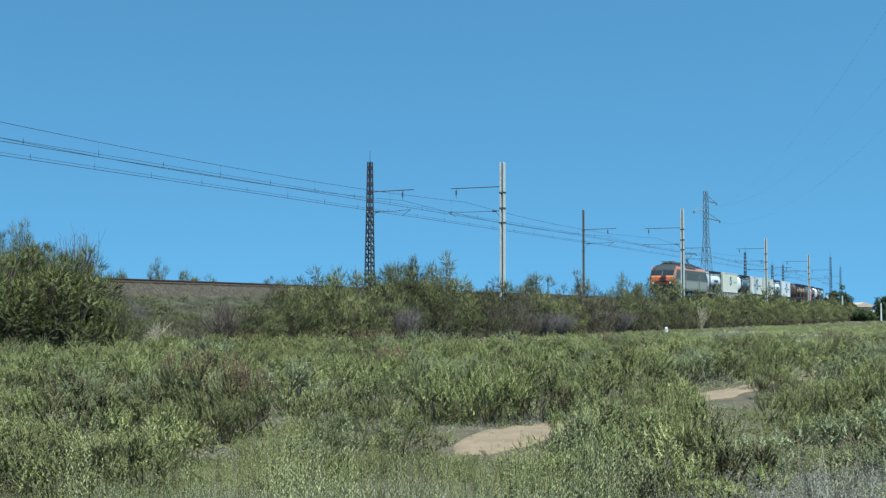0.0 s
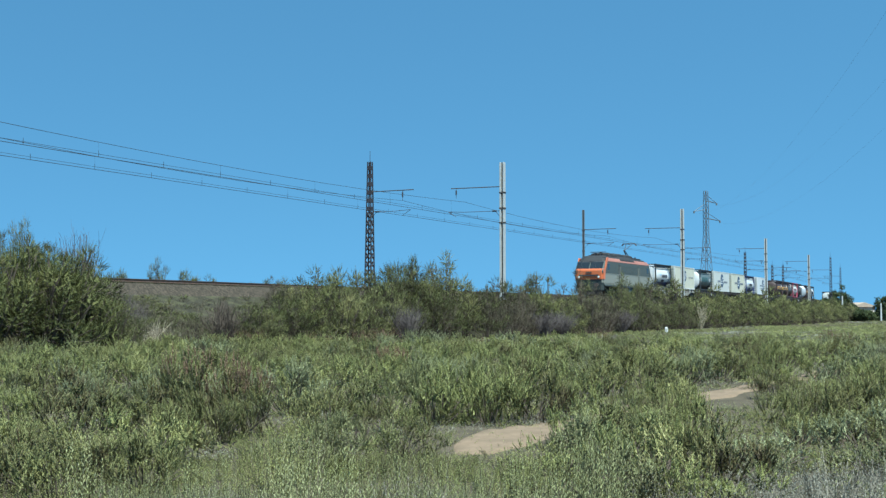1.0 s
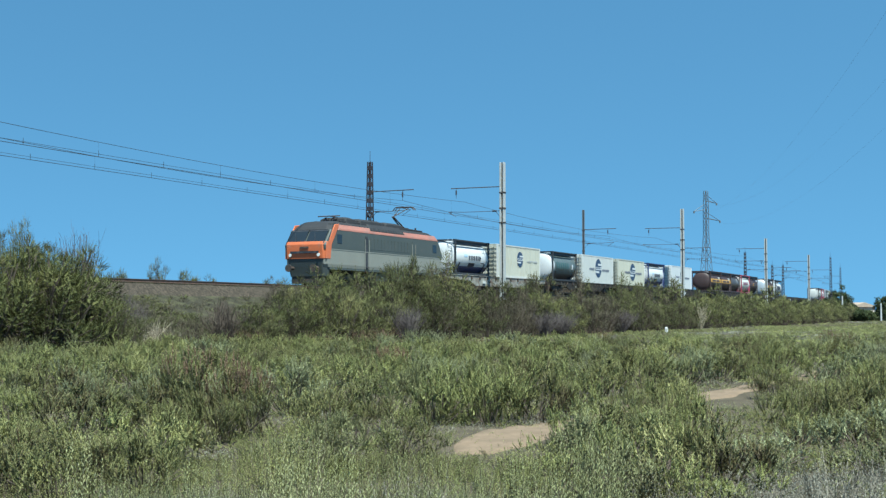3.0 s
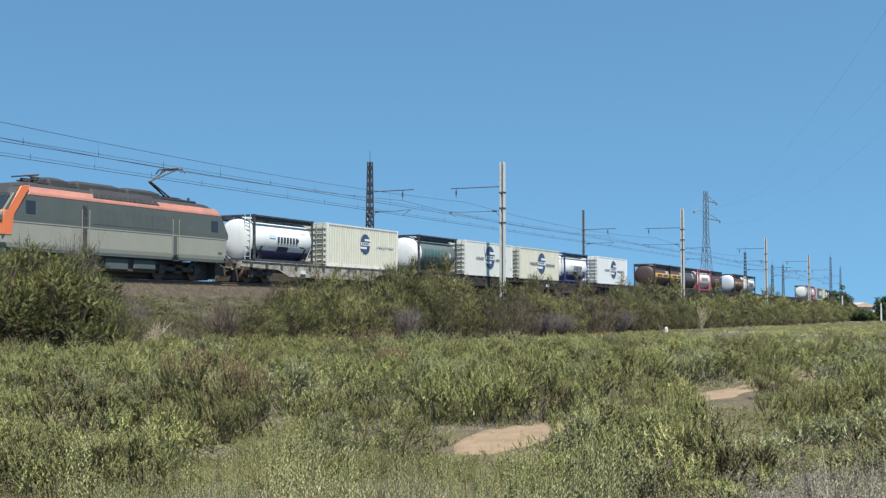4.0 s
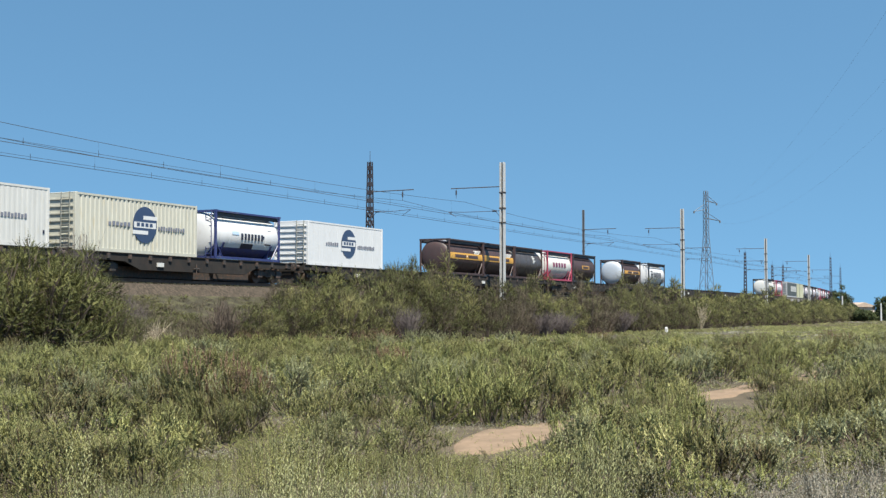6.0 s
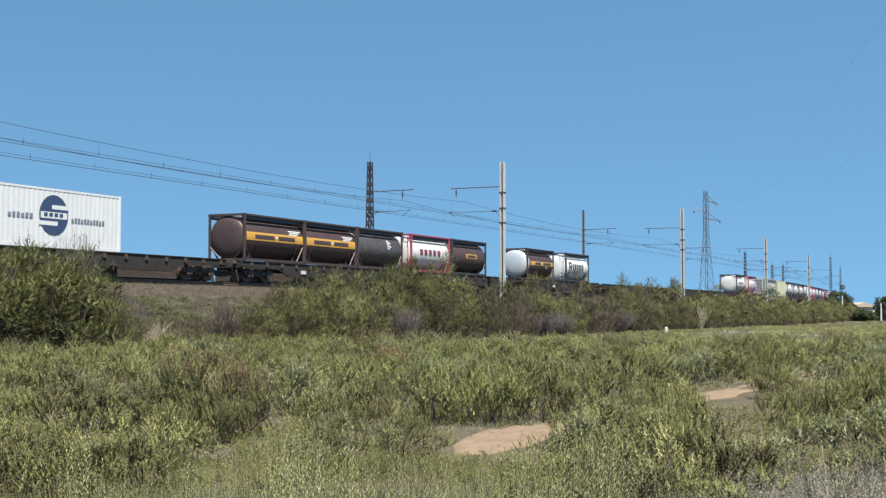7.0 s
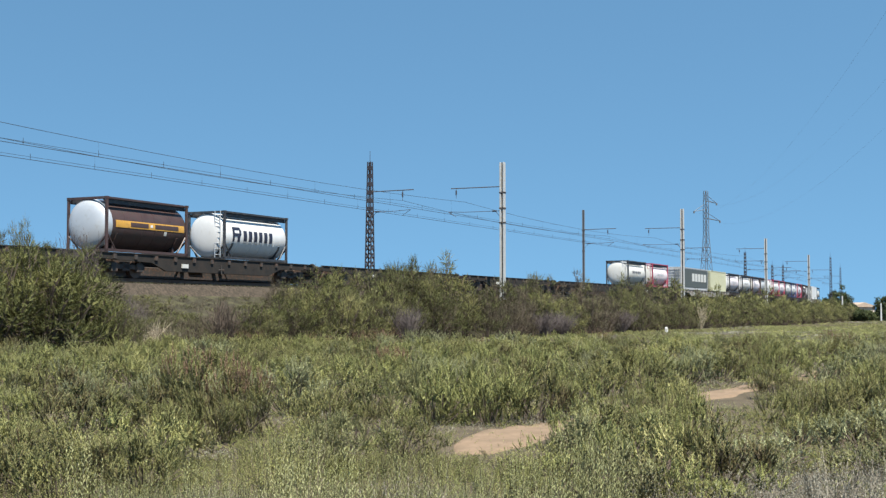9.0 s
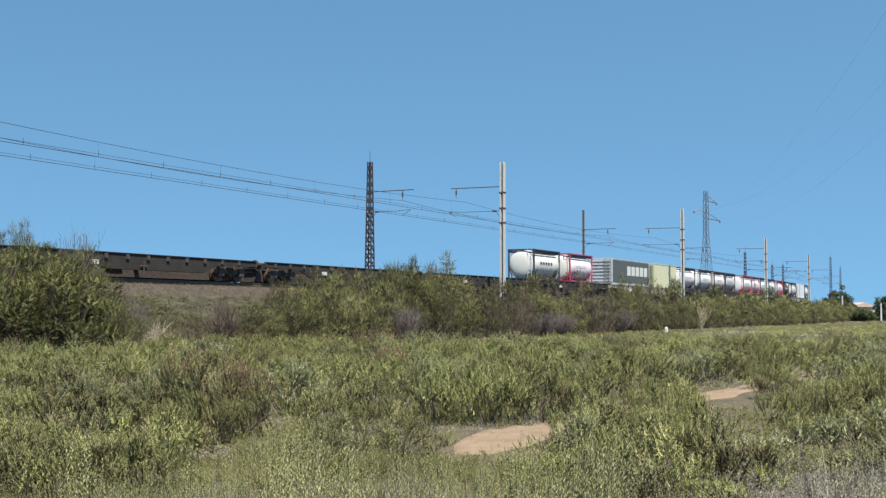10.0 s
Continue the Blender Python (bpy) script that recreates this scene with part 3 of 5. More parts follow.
    for x in (2.9, 5.3, 7.9, 10.3, 14.0):
        for y in (-0.3, 0.3):
            part("roof_insulator", bars(0.07, ((x, y, 4.0), (x, y, 4.32)), sides=8), M_WEATHERED, loco)
    part("busbar", bars(0.025, ((2.9, 0.3, 4.32), (14.0, 0.3, 4.32)), ((2.9, -0.3, 4.32), (10.3, -0.3, 4.32))), M_WIRE, loco)
    raised = part("pantograph", boxes((11.7, 13.3, -0.5, -0.4, 4.1, 4.18), (11.7, 13.3, 0.4, 0.5, 4.1, 4.18), (11.7, 11.8, -0.5, 0.5, 4.1, 4.18), (13.2, 13.3, -0.5, 0.5, 4.1, 4.18)), M_STEEL, loco, "raised dark single-arm pantograph")
    part("lower_arm", bars(0.05, ((13.0, 0, 4.2), (11.3, 0, 4.95)), ((13.0, 0.25, 4.2), (11.3, 0.1, 4.95))), M_STEEL, raised)
    part("upper_arm", bars(0.03, ((11.3, 0, 4.95), (12.9, -0.35, 5.66)), ((11.3, 0, 4.95), (12.9, 0.35, 5.66))), M_STEEL, raised)
    part("collector_head", bars(0.035, ((12.75, -0.62, 5.72), (12.75, 0.62, 5.72)), ((13.05, -0.62, 5.72), (13.05, 0.62, 5.72)), ((12.75, -0.62, 5.72), (12.75, -0.82, 5.5)), ((12.75, 0.62, 5.72), (12.75, 0.82, 5.5)), ((13.05, -0.62, 5.72), (13.05, -0.82, 5.5)), ((13.05, 0.62, 5.72), (13.05, 0.82, 5.5)), ((12.7, 0, 5.66), (13.1, 0, 5.66))), M_STEEL, raised)
    part("lowered_pantograph", bars(0.035, ((2.7, -0.4, 4.2), (4.4, -0.05, 4.34)), ((2.7, 0.4, 4.2), (4.4, 0.05, 4.34)), ((4.4, 0, 4.36), (2.8, 0, 4.42)), ((2.8, -0.8, 4.4), (2.8, 0.8, 4.4))), M_STEEL, loco)
    bogie(loco, 3.7, axle=2.8)
    bogie(loco, n - 3.7, axle=2.8)
    part("underframe", boxes((5.7, n - 5.7, -1.2, 1.2, 0.3, 0.95), (0.6, n - 0.6, -0.6, 0.6, 0.06, 0.96)), M_STEEL, loco, "", 0.03)
    part("battery_box", boxes((6.6, 8.2, -1.3, -0.9, 0.38, 0.9), (8.6, 10.2, -1.3, -0.9, 0.45, 0.9)), M_GREYTOP, loco, "", 0.03)
    part("coupling", boxes((n - 0.3, n + 1.0, -0.3, 0.3, 0.4, 1.05), (n - 0.2, n + 0.9, -0.62, -0.5, 0.3, 0.85), (n - 0.2, n + 0.9, 0.5, 0.62, 0.3, 0.85)), M_STEEL, loco, "", 0.03)
    for x in (0.35, n - 0.75):
        part("rail_guard", boxes((x, x + 0.4, -1.15, 1.15, 0.12, 0.98)), M_STEEL, loco, "", 0.03)
    buffers(loco, 0.1, -1)
    buffers(loco, n - 0.1, 1)
    return loco


def flat_wagon(length, mat, label):
    """Container wagon, from buffer beam 0 to length, rails at z = 0, floor at 1.17."""
    w = thing("container_wagon", label, "wagon", "container wagons of the train")
    for s in (-1, 1):
        part("side_beam", prism([(0.15, 1.15), (length - 0.15, 1.15), (length - 0.15, 0.86), (length - 3.7, 0.8), (length - 4.8, 0.4), (4.8, 0.4), (3.7, 0.8), (0.15, 0.86)], s * 1.18, s * 1.3), mat, w, "", 0.015)
        part("beam_lip", boxes((0.15, length - 0.15, s * 1.24 - 0.11, s * 1.24 + 0.11, 1.15, 1.19)), mat, w)
        for k in range(int(length / 1.5)):
            x = 1.0 + k * 1.5
            part("stake_pocket", boxes((x - 0.1, x + 0.1, s * 1.32 - 0.05, s * 1.32 + 0.05, 0.9, 1.12)), M_STEEL, w)
        part("brake_lever", boxes((6.0, 6.5, s * 1.34 - 0.03, s * 1.34 + 0.03, 0.6, 0.8)), M_OFFWHITE, w, "pale plate on the side beam")
    for x in (0.15, 3.0, length / 2, length - 3.2, length - 0.4):
        part("cross_beam", boxes((x, x + 0.25, -1.17, 1.17, 0.8, 1.12)), mat, w)
    part("centre_beam", boxes((0.2, length - 0.2, -0.35, 0.35, 0.62, 1.1)), mat, w)
    # solid blocks added to close the gaps and keep the underside dark
    part("underside_fill", boxes((3.4, length - 3.4, -0.6, 0.6, 0.05, 0.6), (0.3, 3.4, -0.6, 0.6, 0.05, 0.7), (length - 3.4, length - 0.3, -0.6, 0.6, 0.05, 0.7), (0.7, 3.5, -0.8, 0.8, 0.7, 1.0), (length - 3.5, length - 0.7, -0.8, 0.8, 0.7, 1.0)), M_STEEL, w, "", 0.03)
    part("handwheel", bars(0.03, ((length / 2, -1.36, 0.35), (length / 2, -1.36, 0.85)), ((length / 2 - 0.25, -1.36, 0.6), (length / 2 + 0.25, -1.36, 0.6))), M_STEEL, w)
    part("brake_cylinder", bars(0.16, ((length * 0.4, -0.6, 0.62), (length * 0.46, -0.6, 0.62)), sides=10), M_STEEL, w)
    bogie(w, 2.15)
    bogie(w, length - 2.15)
    buffers(w, 0.15, -1)
    buffers(w, length - 0.15, 1)
    return w


def tank_container(shell, frame_mat, label, bands=(), prints=(), end=None, skirt=None, walkway=M_BLACK, height=2.59, dome=0.3, climb=True):
    """A twenty-foot tank container: frame, vessel, walkway, ladder. x from 0 to 6.06, floor at z = 0."""
    c = thing("tank_container", label, "tank container", "containers on the train")
    n, h, t = 6.06, 1.22, 0.12
    for x in (0, n - t):
        for s in (-1, 1):
            y0, y1 = (s * h, s * (h - t)) if s < 0 else (s * (h - t), s * h)
            part("corner_post", boxes((x, x + t, y0, y1, 0, height)), frame_mat, c, "", 0.012)
            part("corner_casting", boxes((x - 0.008, x + t + 0.03, min(y0, y1) - 0.008, max(y0, y1) + 0.008, height - 0.12, height + 0.005)), frame_mat, c)
            part("end_brace", bars(0.045, ((x + t / 2, s * (h - 0.1), 0.75), (x + t / 2, s * 0.45, 0.1)), sides=5), frame_mat, c)
            part("gusset", bars(0.04, ((x + t / 2, s * (h - 0.06), height - 0.32), (x + t / 2, s * 0.9, height - 0.06)), sides=5), frame_mat, c)
        part("end_rail", boxes((x, x + t, -h, h, 0, 0.14)), frame_mat, c)
        part("end_rail", boxes((x, x + t, -h, h, height - 0.12, height)), frame_mat, c)
    for s in (-1, 1):
        part("bottom_rail", boxes((0.1, n - 0.1, s * (h - 0.08) - 0.06, s * (h - 0.08) + 0.06, 0.02, 0.15)), frame_mat, c)
        part("top_rail", boxes((0.1, n - 0.1, s * (h - 0.07) - 0.045, s * (h - 0.07) + 0.045, height - 0.1, height - 0.01)), frame_mat, c)
        part("walkway_edge", boxes((0.12, n - 0.12, s * (h - 0.16) - 0.03, s * (h - 0.16) + 0.03, height - 0.3, height - 0.05)), walkway, c)
        part("side_brace", bars(0.04, ((0.1, s * (h - 0.1), 0.95), (0.75, s * (h - 0.1), 0.1)), sides=5), frame_mat, c)
        part("side_brace", bars(0.04, ((n - 0.1, s * (h - 0.1), 0.95), (n - 0.75, s * (h - 0.1), 0.1)), sides=5), frame_mat, c)
    r, z = 1.2, 1.31
    vessel = part("vessel", barrel(r, 0.2, n - 0.2, z, dome), shell, c, smooth=True)
    if end:
        part("end_cap", barrel(r + 0.008, 0.17, 0.42, z, dome), end, c, "bright domed tank end", smooth=True)
    if skirt:
        part("lower_shell", band(r + 0.003, r + 0.012, 0.2, n - 0.2, z, 213, 327), skirt, vessel, "dark lower third of the tank")
    for x in (1.3, 2.6, 3.5, 4.7):
        part("seam", band(r, r + 0.008, x, x + 0.03, z), shell, vessel)
    for x in (0.75, n - 0.85):
        part("saddle", band(r, r + 0.05, x, x + 0.12, z, 200, 340), frame_mat, c)
        part("saddle_foot", boxes((x, x + 0.12, -0.9, 0.9, 0.1, 0.42)), frame_mat, c)
    for a0, a1, x0, x1, mat, text in bands:
        part("painted_band", band(r + 0.004, r + 0.014, x0, x1, z, a0, a1, 10), mat, vessel, text)
    for a0, a1, x0, x1, mat in prints:
        part("print_bar", band(r + 0.015, r + 0.022, x0, x1, z, a0, a1, 4), mat, vessel)
    part("walkway", boxes((0.2, n - 0.2, -0.95, -0.5, height - 0.06, height - 0.02), (0.2, n - 0.2, 0.5, 0.95, height - 0.06, height - 0.02)), walkway, c)
    for x in (1.6, 3.0, 4.4):
        part("manhole", bars(0.27, ((x, 0, z + r - 0.05), (x, 0, height - 0.03)), sides=14), M_SILVER, vessel)
    part("valve_box", boxes((n - 0.3, n - 0.05, -0.35, 0.35, 0.2, 0.75)), M_GREYLOW, c, "", 0.02)
    if not climb:
        return c
    lad = part("ladder", bars(0.022, ((-0.03, -0.95, 0.1), (-0.03, -0.95, height)), ((-0.03, -0.6, 0.1), (-0.03, -0.6, height)), sides=5), M_SILVER if end is None else frame_mat, c)
    for k in range(8):
        part("rung", bars(0.018, ((-0.03, -0.95, 0.25 + 0.3 * k), (-0.03, -0.6, 0.25 + 0.3 * k)), sides=5), lad.data.materials[0], lad)
    return c


def box_container(length, skin, label, logo=None, smooth=False, post=None, height=2.62, panels=()):
    """A bulk container of that length: corrugated or smooth sides, posts, door end with a ladder, printed disc."""
    c = thing("box_container", label, "container", "containers on the train")
    h, n, post = 1.22, length, post or skin
    for s in (-1, 1):
        bm = bmesh.new()
        cols = []
        deep = 0.008 if smooth else 0.036
        xs = []
        count = int((n - 0.28) / 0.29)
        pitch = (n - 0.28) / count
        for k in range(count):
            x = 0.14 + k * pitch
            xs += [(x, 0), (x + pitch * 0.42, 0), (x + pitch * 0.56, deep), (x + pitch * 0.86, deep)]
        xs.append((n - 0.14, 0))
        for x, d in xs:
            cols.append([bm.verts.new((x, s * (h - 0.012 - d), z)) for z in (0.14, height - 0.08)])
        for a, b in zip(cols, cols[1:]):
            bm.faces.new((a[0], b[0], b[1], a[1]))
        inner = [[bm.verts.new((x, s * (h - 0.09), z)) for z in (0.14, height - 0.08)] for x in (0.14, n - 0.14)]
        bm.faces.new((inner[0][0], inner[0][1], inner[1][1], inner[1][0]))
        part("side_panel", bm, skin, c)
        part("bottom_rail", boxes((0.05, n - 0.05, s * (h - 0.05) - 0.05, s * (h - 0.05) + 0.05, 0, 0.15)), post, c)
        part("top_rail", boxes((0.05, n - 0.05, s * (h - 0.04) - 0.04, s * (h - 0.04) + 0.04, height - 0.1, height - 0.005)), post, c)
        for x in (0, n - 0.15):
            part("corner_post", boxes((x, x + 0.15, s * (h - 0.075) - 0.078, s * (h - 0.075) + 0.078, 0, height)), post, c, "", 0.012)
    part("roof", boxes((0.03, n - 0.03, -1.17, 1.17, height - 0.05, height + 0.0)), skin, c, "", 0.02)
    part("floor", boxes((0.05, n - 0.05, -1.16, 1.16, 0.05, 0.2)), M_STEEL, c)
    front = part("end_wall", boxes((0.03, 0.1, -1.12, 1.12, 0.1, height - 0.05)), skin, c)
    for k in range(7):
        part("end_rib", boxes((-0.02, 0.035, -1.1, 1.1, 0.3 + 0.33 * k, 0.36 + 0.33 * k)), skin, front)
    part("end_wall", boxes((n - 0.1, n - 0.03, -1.12, 1.12, 0.1, height - 0.05)), skin, c)
    lad = part("ladder", bars(0.025, ((-0.08, -0.95, 0.1), (-0.08, -0.95, height)), ((-0.08, -0.45, 0.1), (-0.08, -0.45, height)), sides=5), M_GREYLOW, c)
    for k in range(8):
        part("rung", bars(0.02, ((-0.08, -0.95, 0.2 + 0.31 * k), (-0.08, -0.45, 0.2 + 0.31 * k)), sides=5), M_GREYLOW, lad)
    if logo:
        x, z, r = logo
        bm = bmesh.new()
        bmesh.ops.create_cone(bm, cap_ends=True, segments=40, radius1=r, radius2=r, depth=0.012, matrix=pose(x, -h - 0.004, z, 90))
        disc = part("logo_disc", bm, M_LOGO, c, "printed dark blue disc with white bars")
        for k, (a, b, dz) in enumerate(((-0.15, 1.02, 0.42), (-0.92, 0.92, 0.02), (-1.02, 0.25, -0.4))):
            tall = 0.13 if k != 1 else 0.2
            part("print_bar", boxes((x + a * r, x + b * r, -h - 0.018, -h - 0.011, z + dz * r - tall * r, z + dz * r + tall * r * 0.6)), M_WHITE, disc)
        for k in range(4):
            part("print_bar", boxes((x - 0.7 * r + k * 0.36 * r, x - 0.46 * r + k * 0.36 * r, -h - 0.024, -h - 0.018, z - 0.1 * r, z + 0.1 * r)), M_LOGO, disc)
    for k, (x0, x1, z0, z1, mat) in enumerate(panels):
        part("print_bar", boxes((x0, x1, -h - (0.016 if k else 0.01), -h - 0.001, z0, z1)), mat, c)
    return c


def words(x0, x1, z, tall, count, mat):
    """Unread lettering as plain bars."""
    step = (x1 - x0) / count
    return [(x0 + k * step, x0 + (k + 0.68) * step, z - tall / 2, z + tall / 2 * (1 if k % 3 else 0.6), mat) for k in range(count)]


def tank_words(x0, x1, a_low, a_high, count, mat):
    step = (x1 - x0) / count
    return [(a_low, a_high, x0 + k * step, x0 + (k + 0.62) * step, mat) for k in range(count)]


# (distance of the leading end along the line at 0 s, thing)
TRAIN = []
FLOOR = 1.2


def train():
    put = TRAIN.append
    put((140.65, 0.0, locomotive()))
    grey = "grey flat container wagon with rust stains"
    brown = "rusty brown flat container wagon"
    for s, length, mat, label in ((157.9, 19.3, M_FLATGREY, grey), (178.4, 18.0, M_FLATBROWN, brown), (197.0, 18.2, M_FLATBROWN, brown), (216.3, 18.2, M_FLATBROWN, brown), (234.6, 19.9, M_FLATBROWN, brown), (255.0, 19.3, M_FLATBROWN, brown), (275.2, 18.6, M_FLATBROWN, brown), (294.6, 19.3, M_FLATBROWN, brown), (314.6, 19.3, M_FLATBROWN, brown), (334.6, 19.3, M_FLATBROWN, brown), (354.6, 19.3, M_FLATBROWN, brown), (374.9, 25.6, M_FLATGREY, grey), (401.2, 15.8, M_FLATBROWN, brown), (417.8, 18.6, M_FLATBROWN, brown), (437.0, 20.8, M_FLATBROWN, brown), (458.6, 23.4, M_FLATBROWN, brown), (483.0, 28.8, M_FLATGREY, grey)):
        put((s, 0.0, flat_wagon(length, mat, label)))
    blue_print = tank_words(2.3, 4.5, 189, 173, 7, M_PRINT) + [(178, 170, 1.5, 2.1, M_PALEBLUE), (213, 199, 2.4, 3.5, M_PRINT), (181, 176, 4.3, 4.5, M_PRINT), (159, 148, 4.9, 5.3, M_OFFWHITE), (199, 196, 4.6, 5.2, M_PRINT)]
    put((159.35, FLOOR, tank_container(M_WHITE, M_BLACK, "white tank container with dark blue underside in a black frame", skirt=M_NAVY, prints=blue_print)))
    put((167.05, FLOOR, box_container(9.05, M_CREAM, "cream corrugated bulk container with a dark blue disc", post=M_OFFWHITE, logo=(4.6, 1.55, 0.62), panels=words(6.2, 8.4, 1.45, 0.1, 9, M_GREYBOX))))
    put((179.2, FLOOR, tank_container(M_SLATE, M_BLACK, "dark slate green tank container with a white domed end", end=M_WHITE, climb=False, skirt=M_DARK, prints=tank_words(0.9, 4.1, 190, 164, 6, M_TEAL) + [(190, 170, 4.75, 5.0, M_WHITE)])))
    put((186.8, FLOOR, box_container(9.0, M_OFFWHITE, "white smooth-sided bulk container with a dark blue disc", logo=(4.5, 1.45, 0.88), smooth=True, panels=words(1.9, 3.4, 1.35, 0.2, 6, M_GREYPRINT) + words(5.6, 7.7, 1.3, 0.2, 11, M_GREYPRINT) + [(8.6, 8.7, 0.6, 0.75, M_PRINT)])))
    put((197.4, FLOOR, box_container(8.9, M_CREAM, "cream corrugated bulk container with a blue disc", logo=(4.8, 1.4, 0.88), panels=words(2.2, 3.8, 1.35, 0.2, 6, M_GREYPRINT) + words(5.8, 7.9, 1.3, 0.2, 11, M_GREYPRINT))))
    put((207.9, FLOOR, tank_container(M_WHITE, M_NAVY, "white tank container with dark blue underside and frame", skirt=M_NAVY, prints=blue_print, end=M_WHITE)))
    put((216.95, FLOOR, box_container(9.1, M_WHITE, "white smooth-sided bulk container with a blue disc", logo=(4.7, 1.45, 0.88), smooth=True, panels=words(2.0, 3.5, 1.35, 0.2, 6, M_GREYPRINT) + words(5.8, 8.0, 1.3, 0.2, 11, M_GREYPRINT))))
    for s in (235.1, 241.2):
        put((s, FLOOR, tank_container(M_BROWN, M_BROWN, "brown tank container with an ochre yellow stripe", climb=False, bands=[(188, 166, 0.2, 5.86, M_YELLOW, "ochre yellow stripe along the tank")], prints=[(183, 172, 1.0, 2.9, M_BROWN), (183, 172, 3.3, 5.0, M_BROWN), (179, 174, 3.02, 3.18, M_WHITE)] + [(166 - 5 * k, 163 - 5 * k, 4.4 + 0.12 * (k % 2), 5.3 + 0.2 * (k % 3), M_OFFWHITE) for k in range(3)])))
    put((247.4, FLOOR, tank_container(M_DARK, M_BROWN, "dark grey tank container in a brown frame", prints=[(178 - 6 * k, 174 - 6 * k, 3.9, 4.25 + 0.2 * (k % 2), M_OFFWHITE) for k in range(5)])))
    put((254.75, FLOOR, tank_container(M_OFFWHITE, M_RED, "pale grey tank container in a red frame", end=M_OFFWHITE, prints=tank_words(1.3, 4.7, 185, 167, 5, M_MAGENTA))))
    put((261.2, FLOOR, tank_container(M_BROWN, M_BLACK, "brown tank container with a small yellow panel", bands=[(184, 168, 2.4, 4.3, M_YELLOW, "small yellow panel")], prints=[(181, 171, 2.6, 4.1, M_BROWN)])))
    put((275.75, FLOOR, tank_container(M_BROWN, M_BROWN, "brown tank container with a yellow stripe and bright domed end", end=M_SILVER, dome=0.36, climb=False, bands=[(186, 170, 0.66, 5.76, M_YELLOW, "ochre yellow stripe along the tank")], prints=[(183, 173, 1.7, 3.0, M_BROWN), (183, 173, 3.5, 5.3, M_BROWN), (181, 175, 3.15, 3.32, M_WHITE), (197, 188, 4.2, 4.4, M_OFFWHITE)])))
    put((284.95, FLOOR, tank_container(M_WHITE, M_BLACK, "white tank container with bold dark lettering in a black frame", prints=[(196, 158, 0.75, 0.92, M_PRINT), (165, 158, 0.92, 1.45, M_PRINT), (181, 174, 0.9, 1.45, M_PRINT), (164, 178, 1.35, 1.52, M_PRINT), (196, 181, 1.2, 1.42, M_PRINT)] + tank_words(1.75, 4.7, 193, 166, 6, M_PRINT) + [(197, 194, 1.8, 3.6, M_GREYBOX)])))
    # the second half, farther off
    put((354.9, FLOOR, tank_container(M_OFFWHITE, M_BLACK, "pale grey tank container in a black frame", prints=tank_words(1.4, 4.4, 180, 170, 5, M_PRINT))))
    put((363.6, FLOOR, tank_container(M_PINK, M_RED, "pale tank container in a red frame", end=M_OFFWHITE, prints=tank_words(1.5, 4.4, 180, 170, 5, M_GREYBOX))))
    put((375.6, FLOOR, box_container(12.6, M_GREYBOX, "dark grey box container with white lettering", panels=[(0.2, 12.4, 0.25, 2.45, M_GREYTOP)] + [(x0, x1, z0, z1 - 0.0, m) for x0, x1, z0, z1, m in ((4.8 + 1.45 * k, 5.95 + 1.45 * k, 1.0, 1.95, M_OFFWHITE) for k in range(5))])))
    put((390.1, FLOOR, box_container(8.9, M_LIME, "pale yellow corrugated container", post=M_LIME)))
    for s, shell, rim, cap, label in (
            (401.8, M_PINK, M_BLACK, M_WHITE, "faded pinkish tank container with a white end"),
            (410.6, M_WHITE, M_BLACK, M_WHITE, "white tank container in a black frame"),
            (418.4, M_PINK, M_BROWN, M_OFFWHITE, "faded pinkish tank container in a brown frame"),
            (425.2, M_GREYBOX, M_BROWN, M_WHITE, "grey tank container with a white end"),
            (437.4, M_WHITE, M_RED, M_WHITE, "white tank container in a red frame"),
            (443.8, M_PINK, M_RED, None, "faded pinkish tank container in a red frame"),
            (451.2, M_WHITE, M_BLACK, M_WHITE, "white tank container in a black frame"),
            (459.0, M_WHITE, M_NAVY, M_WHITE, "white tank container in a blue frame"),
            (467.6, M_PINK, M_RED, None, "faded pinkish tank container in a red frame"),
            (475.2, M_BROWN, M_BROWN, None, "plain brown tank container in a brown frame"),
            (485.0, M_OFFWHITE, M_BLACK, M_WHITE, "pale tank container in a black frame")):
        put((s, FLOOR, tank_container(shell, rim, label, end=cap, prints=tank_words(1.5, 4.4, 181, 170, 5, M_GREYBOX))))
    put((494.6, FLOOR, box_container(9.1, M_WHITE, "white smooth-sided box container", smooth=True)))
    put((505.2, FLOOR, tank_container(M_OFFWHITE, M_BLACK, "pale tank container at the end of the train", end=M_WHITE)))


def motions():
    """The train runs towards the camera's left at 25.6 m/s."""
    slips = [(0, 0.1), (0.5, 0.1), (1.0, 0.5), (1.5, 0.45), (2.0, 0.7), (2.5, 0.45), (3.0, 0.35), (3.8, 0.33), (4.0, 0.22), (4.5, -0.38), (5.0, 0.06), (5.5, -0.65), (6.1, -0.6), (6.8, -0.5), (7.0, -0.64), (7.5, -1.29), (8.0, -0.81), (8.5, -1.14), (9.0, -1.11), (9.5, -1.63), (10.0, -1.5)]
    for s, z, ob in TRAIN:
        s += 1.0 if s > 230 else 0.0
        walk(ob, [(t, on_track(s - 25.605 * t + d, W_NEAR, RAIL + z)) for t, d in slips])


# ---- plants ----
def unit(v):
    return v / np.maximum(np.linalg.norm(v, axis=-1, keepdims=True), 1e-9)


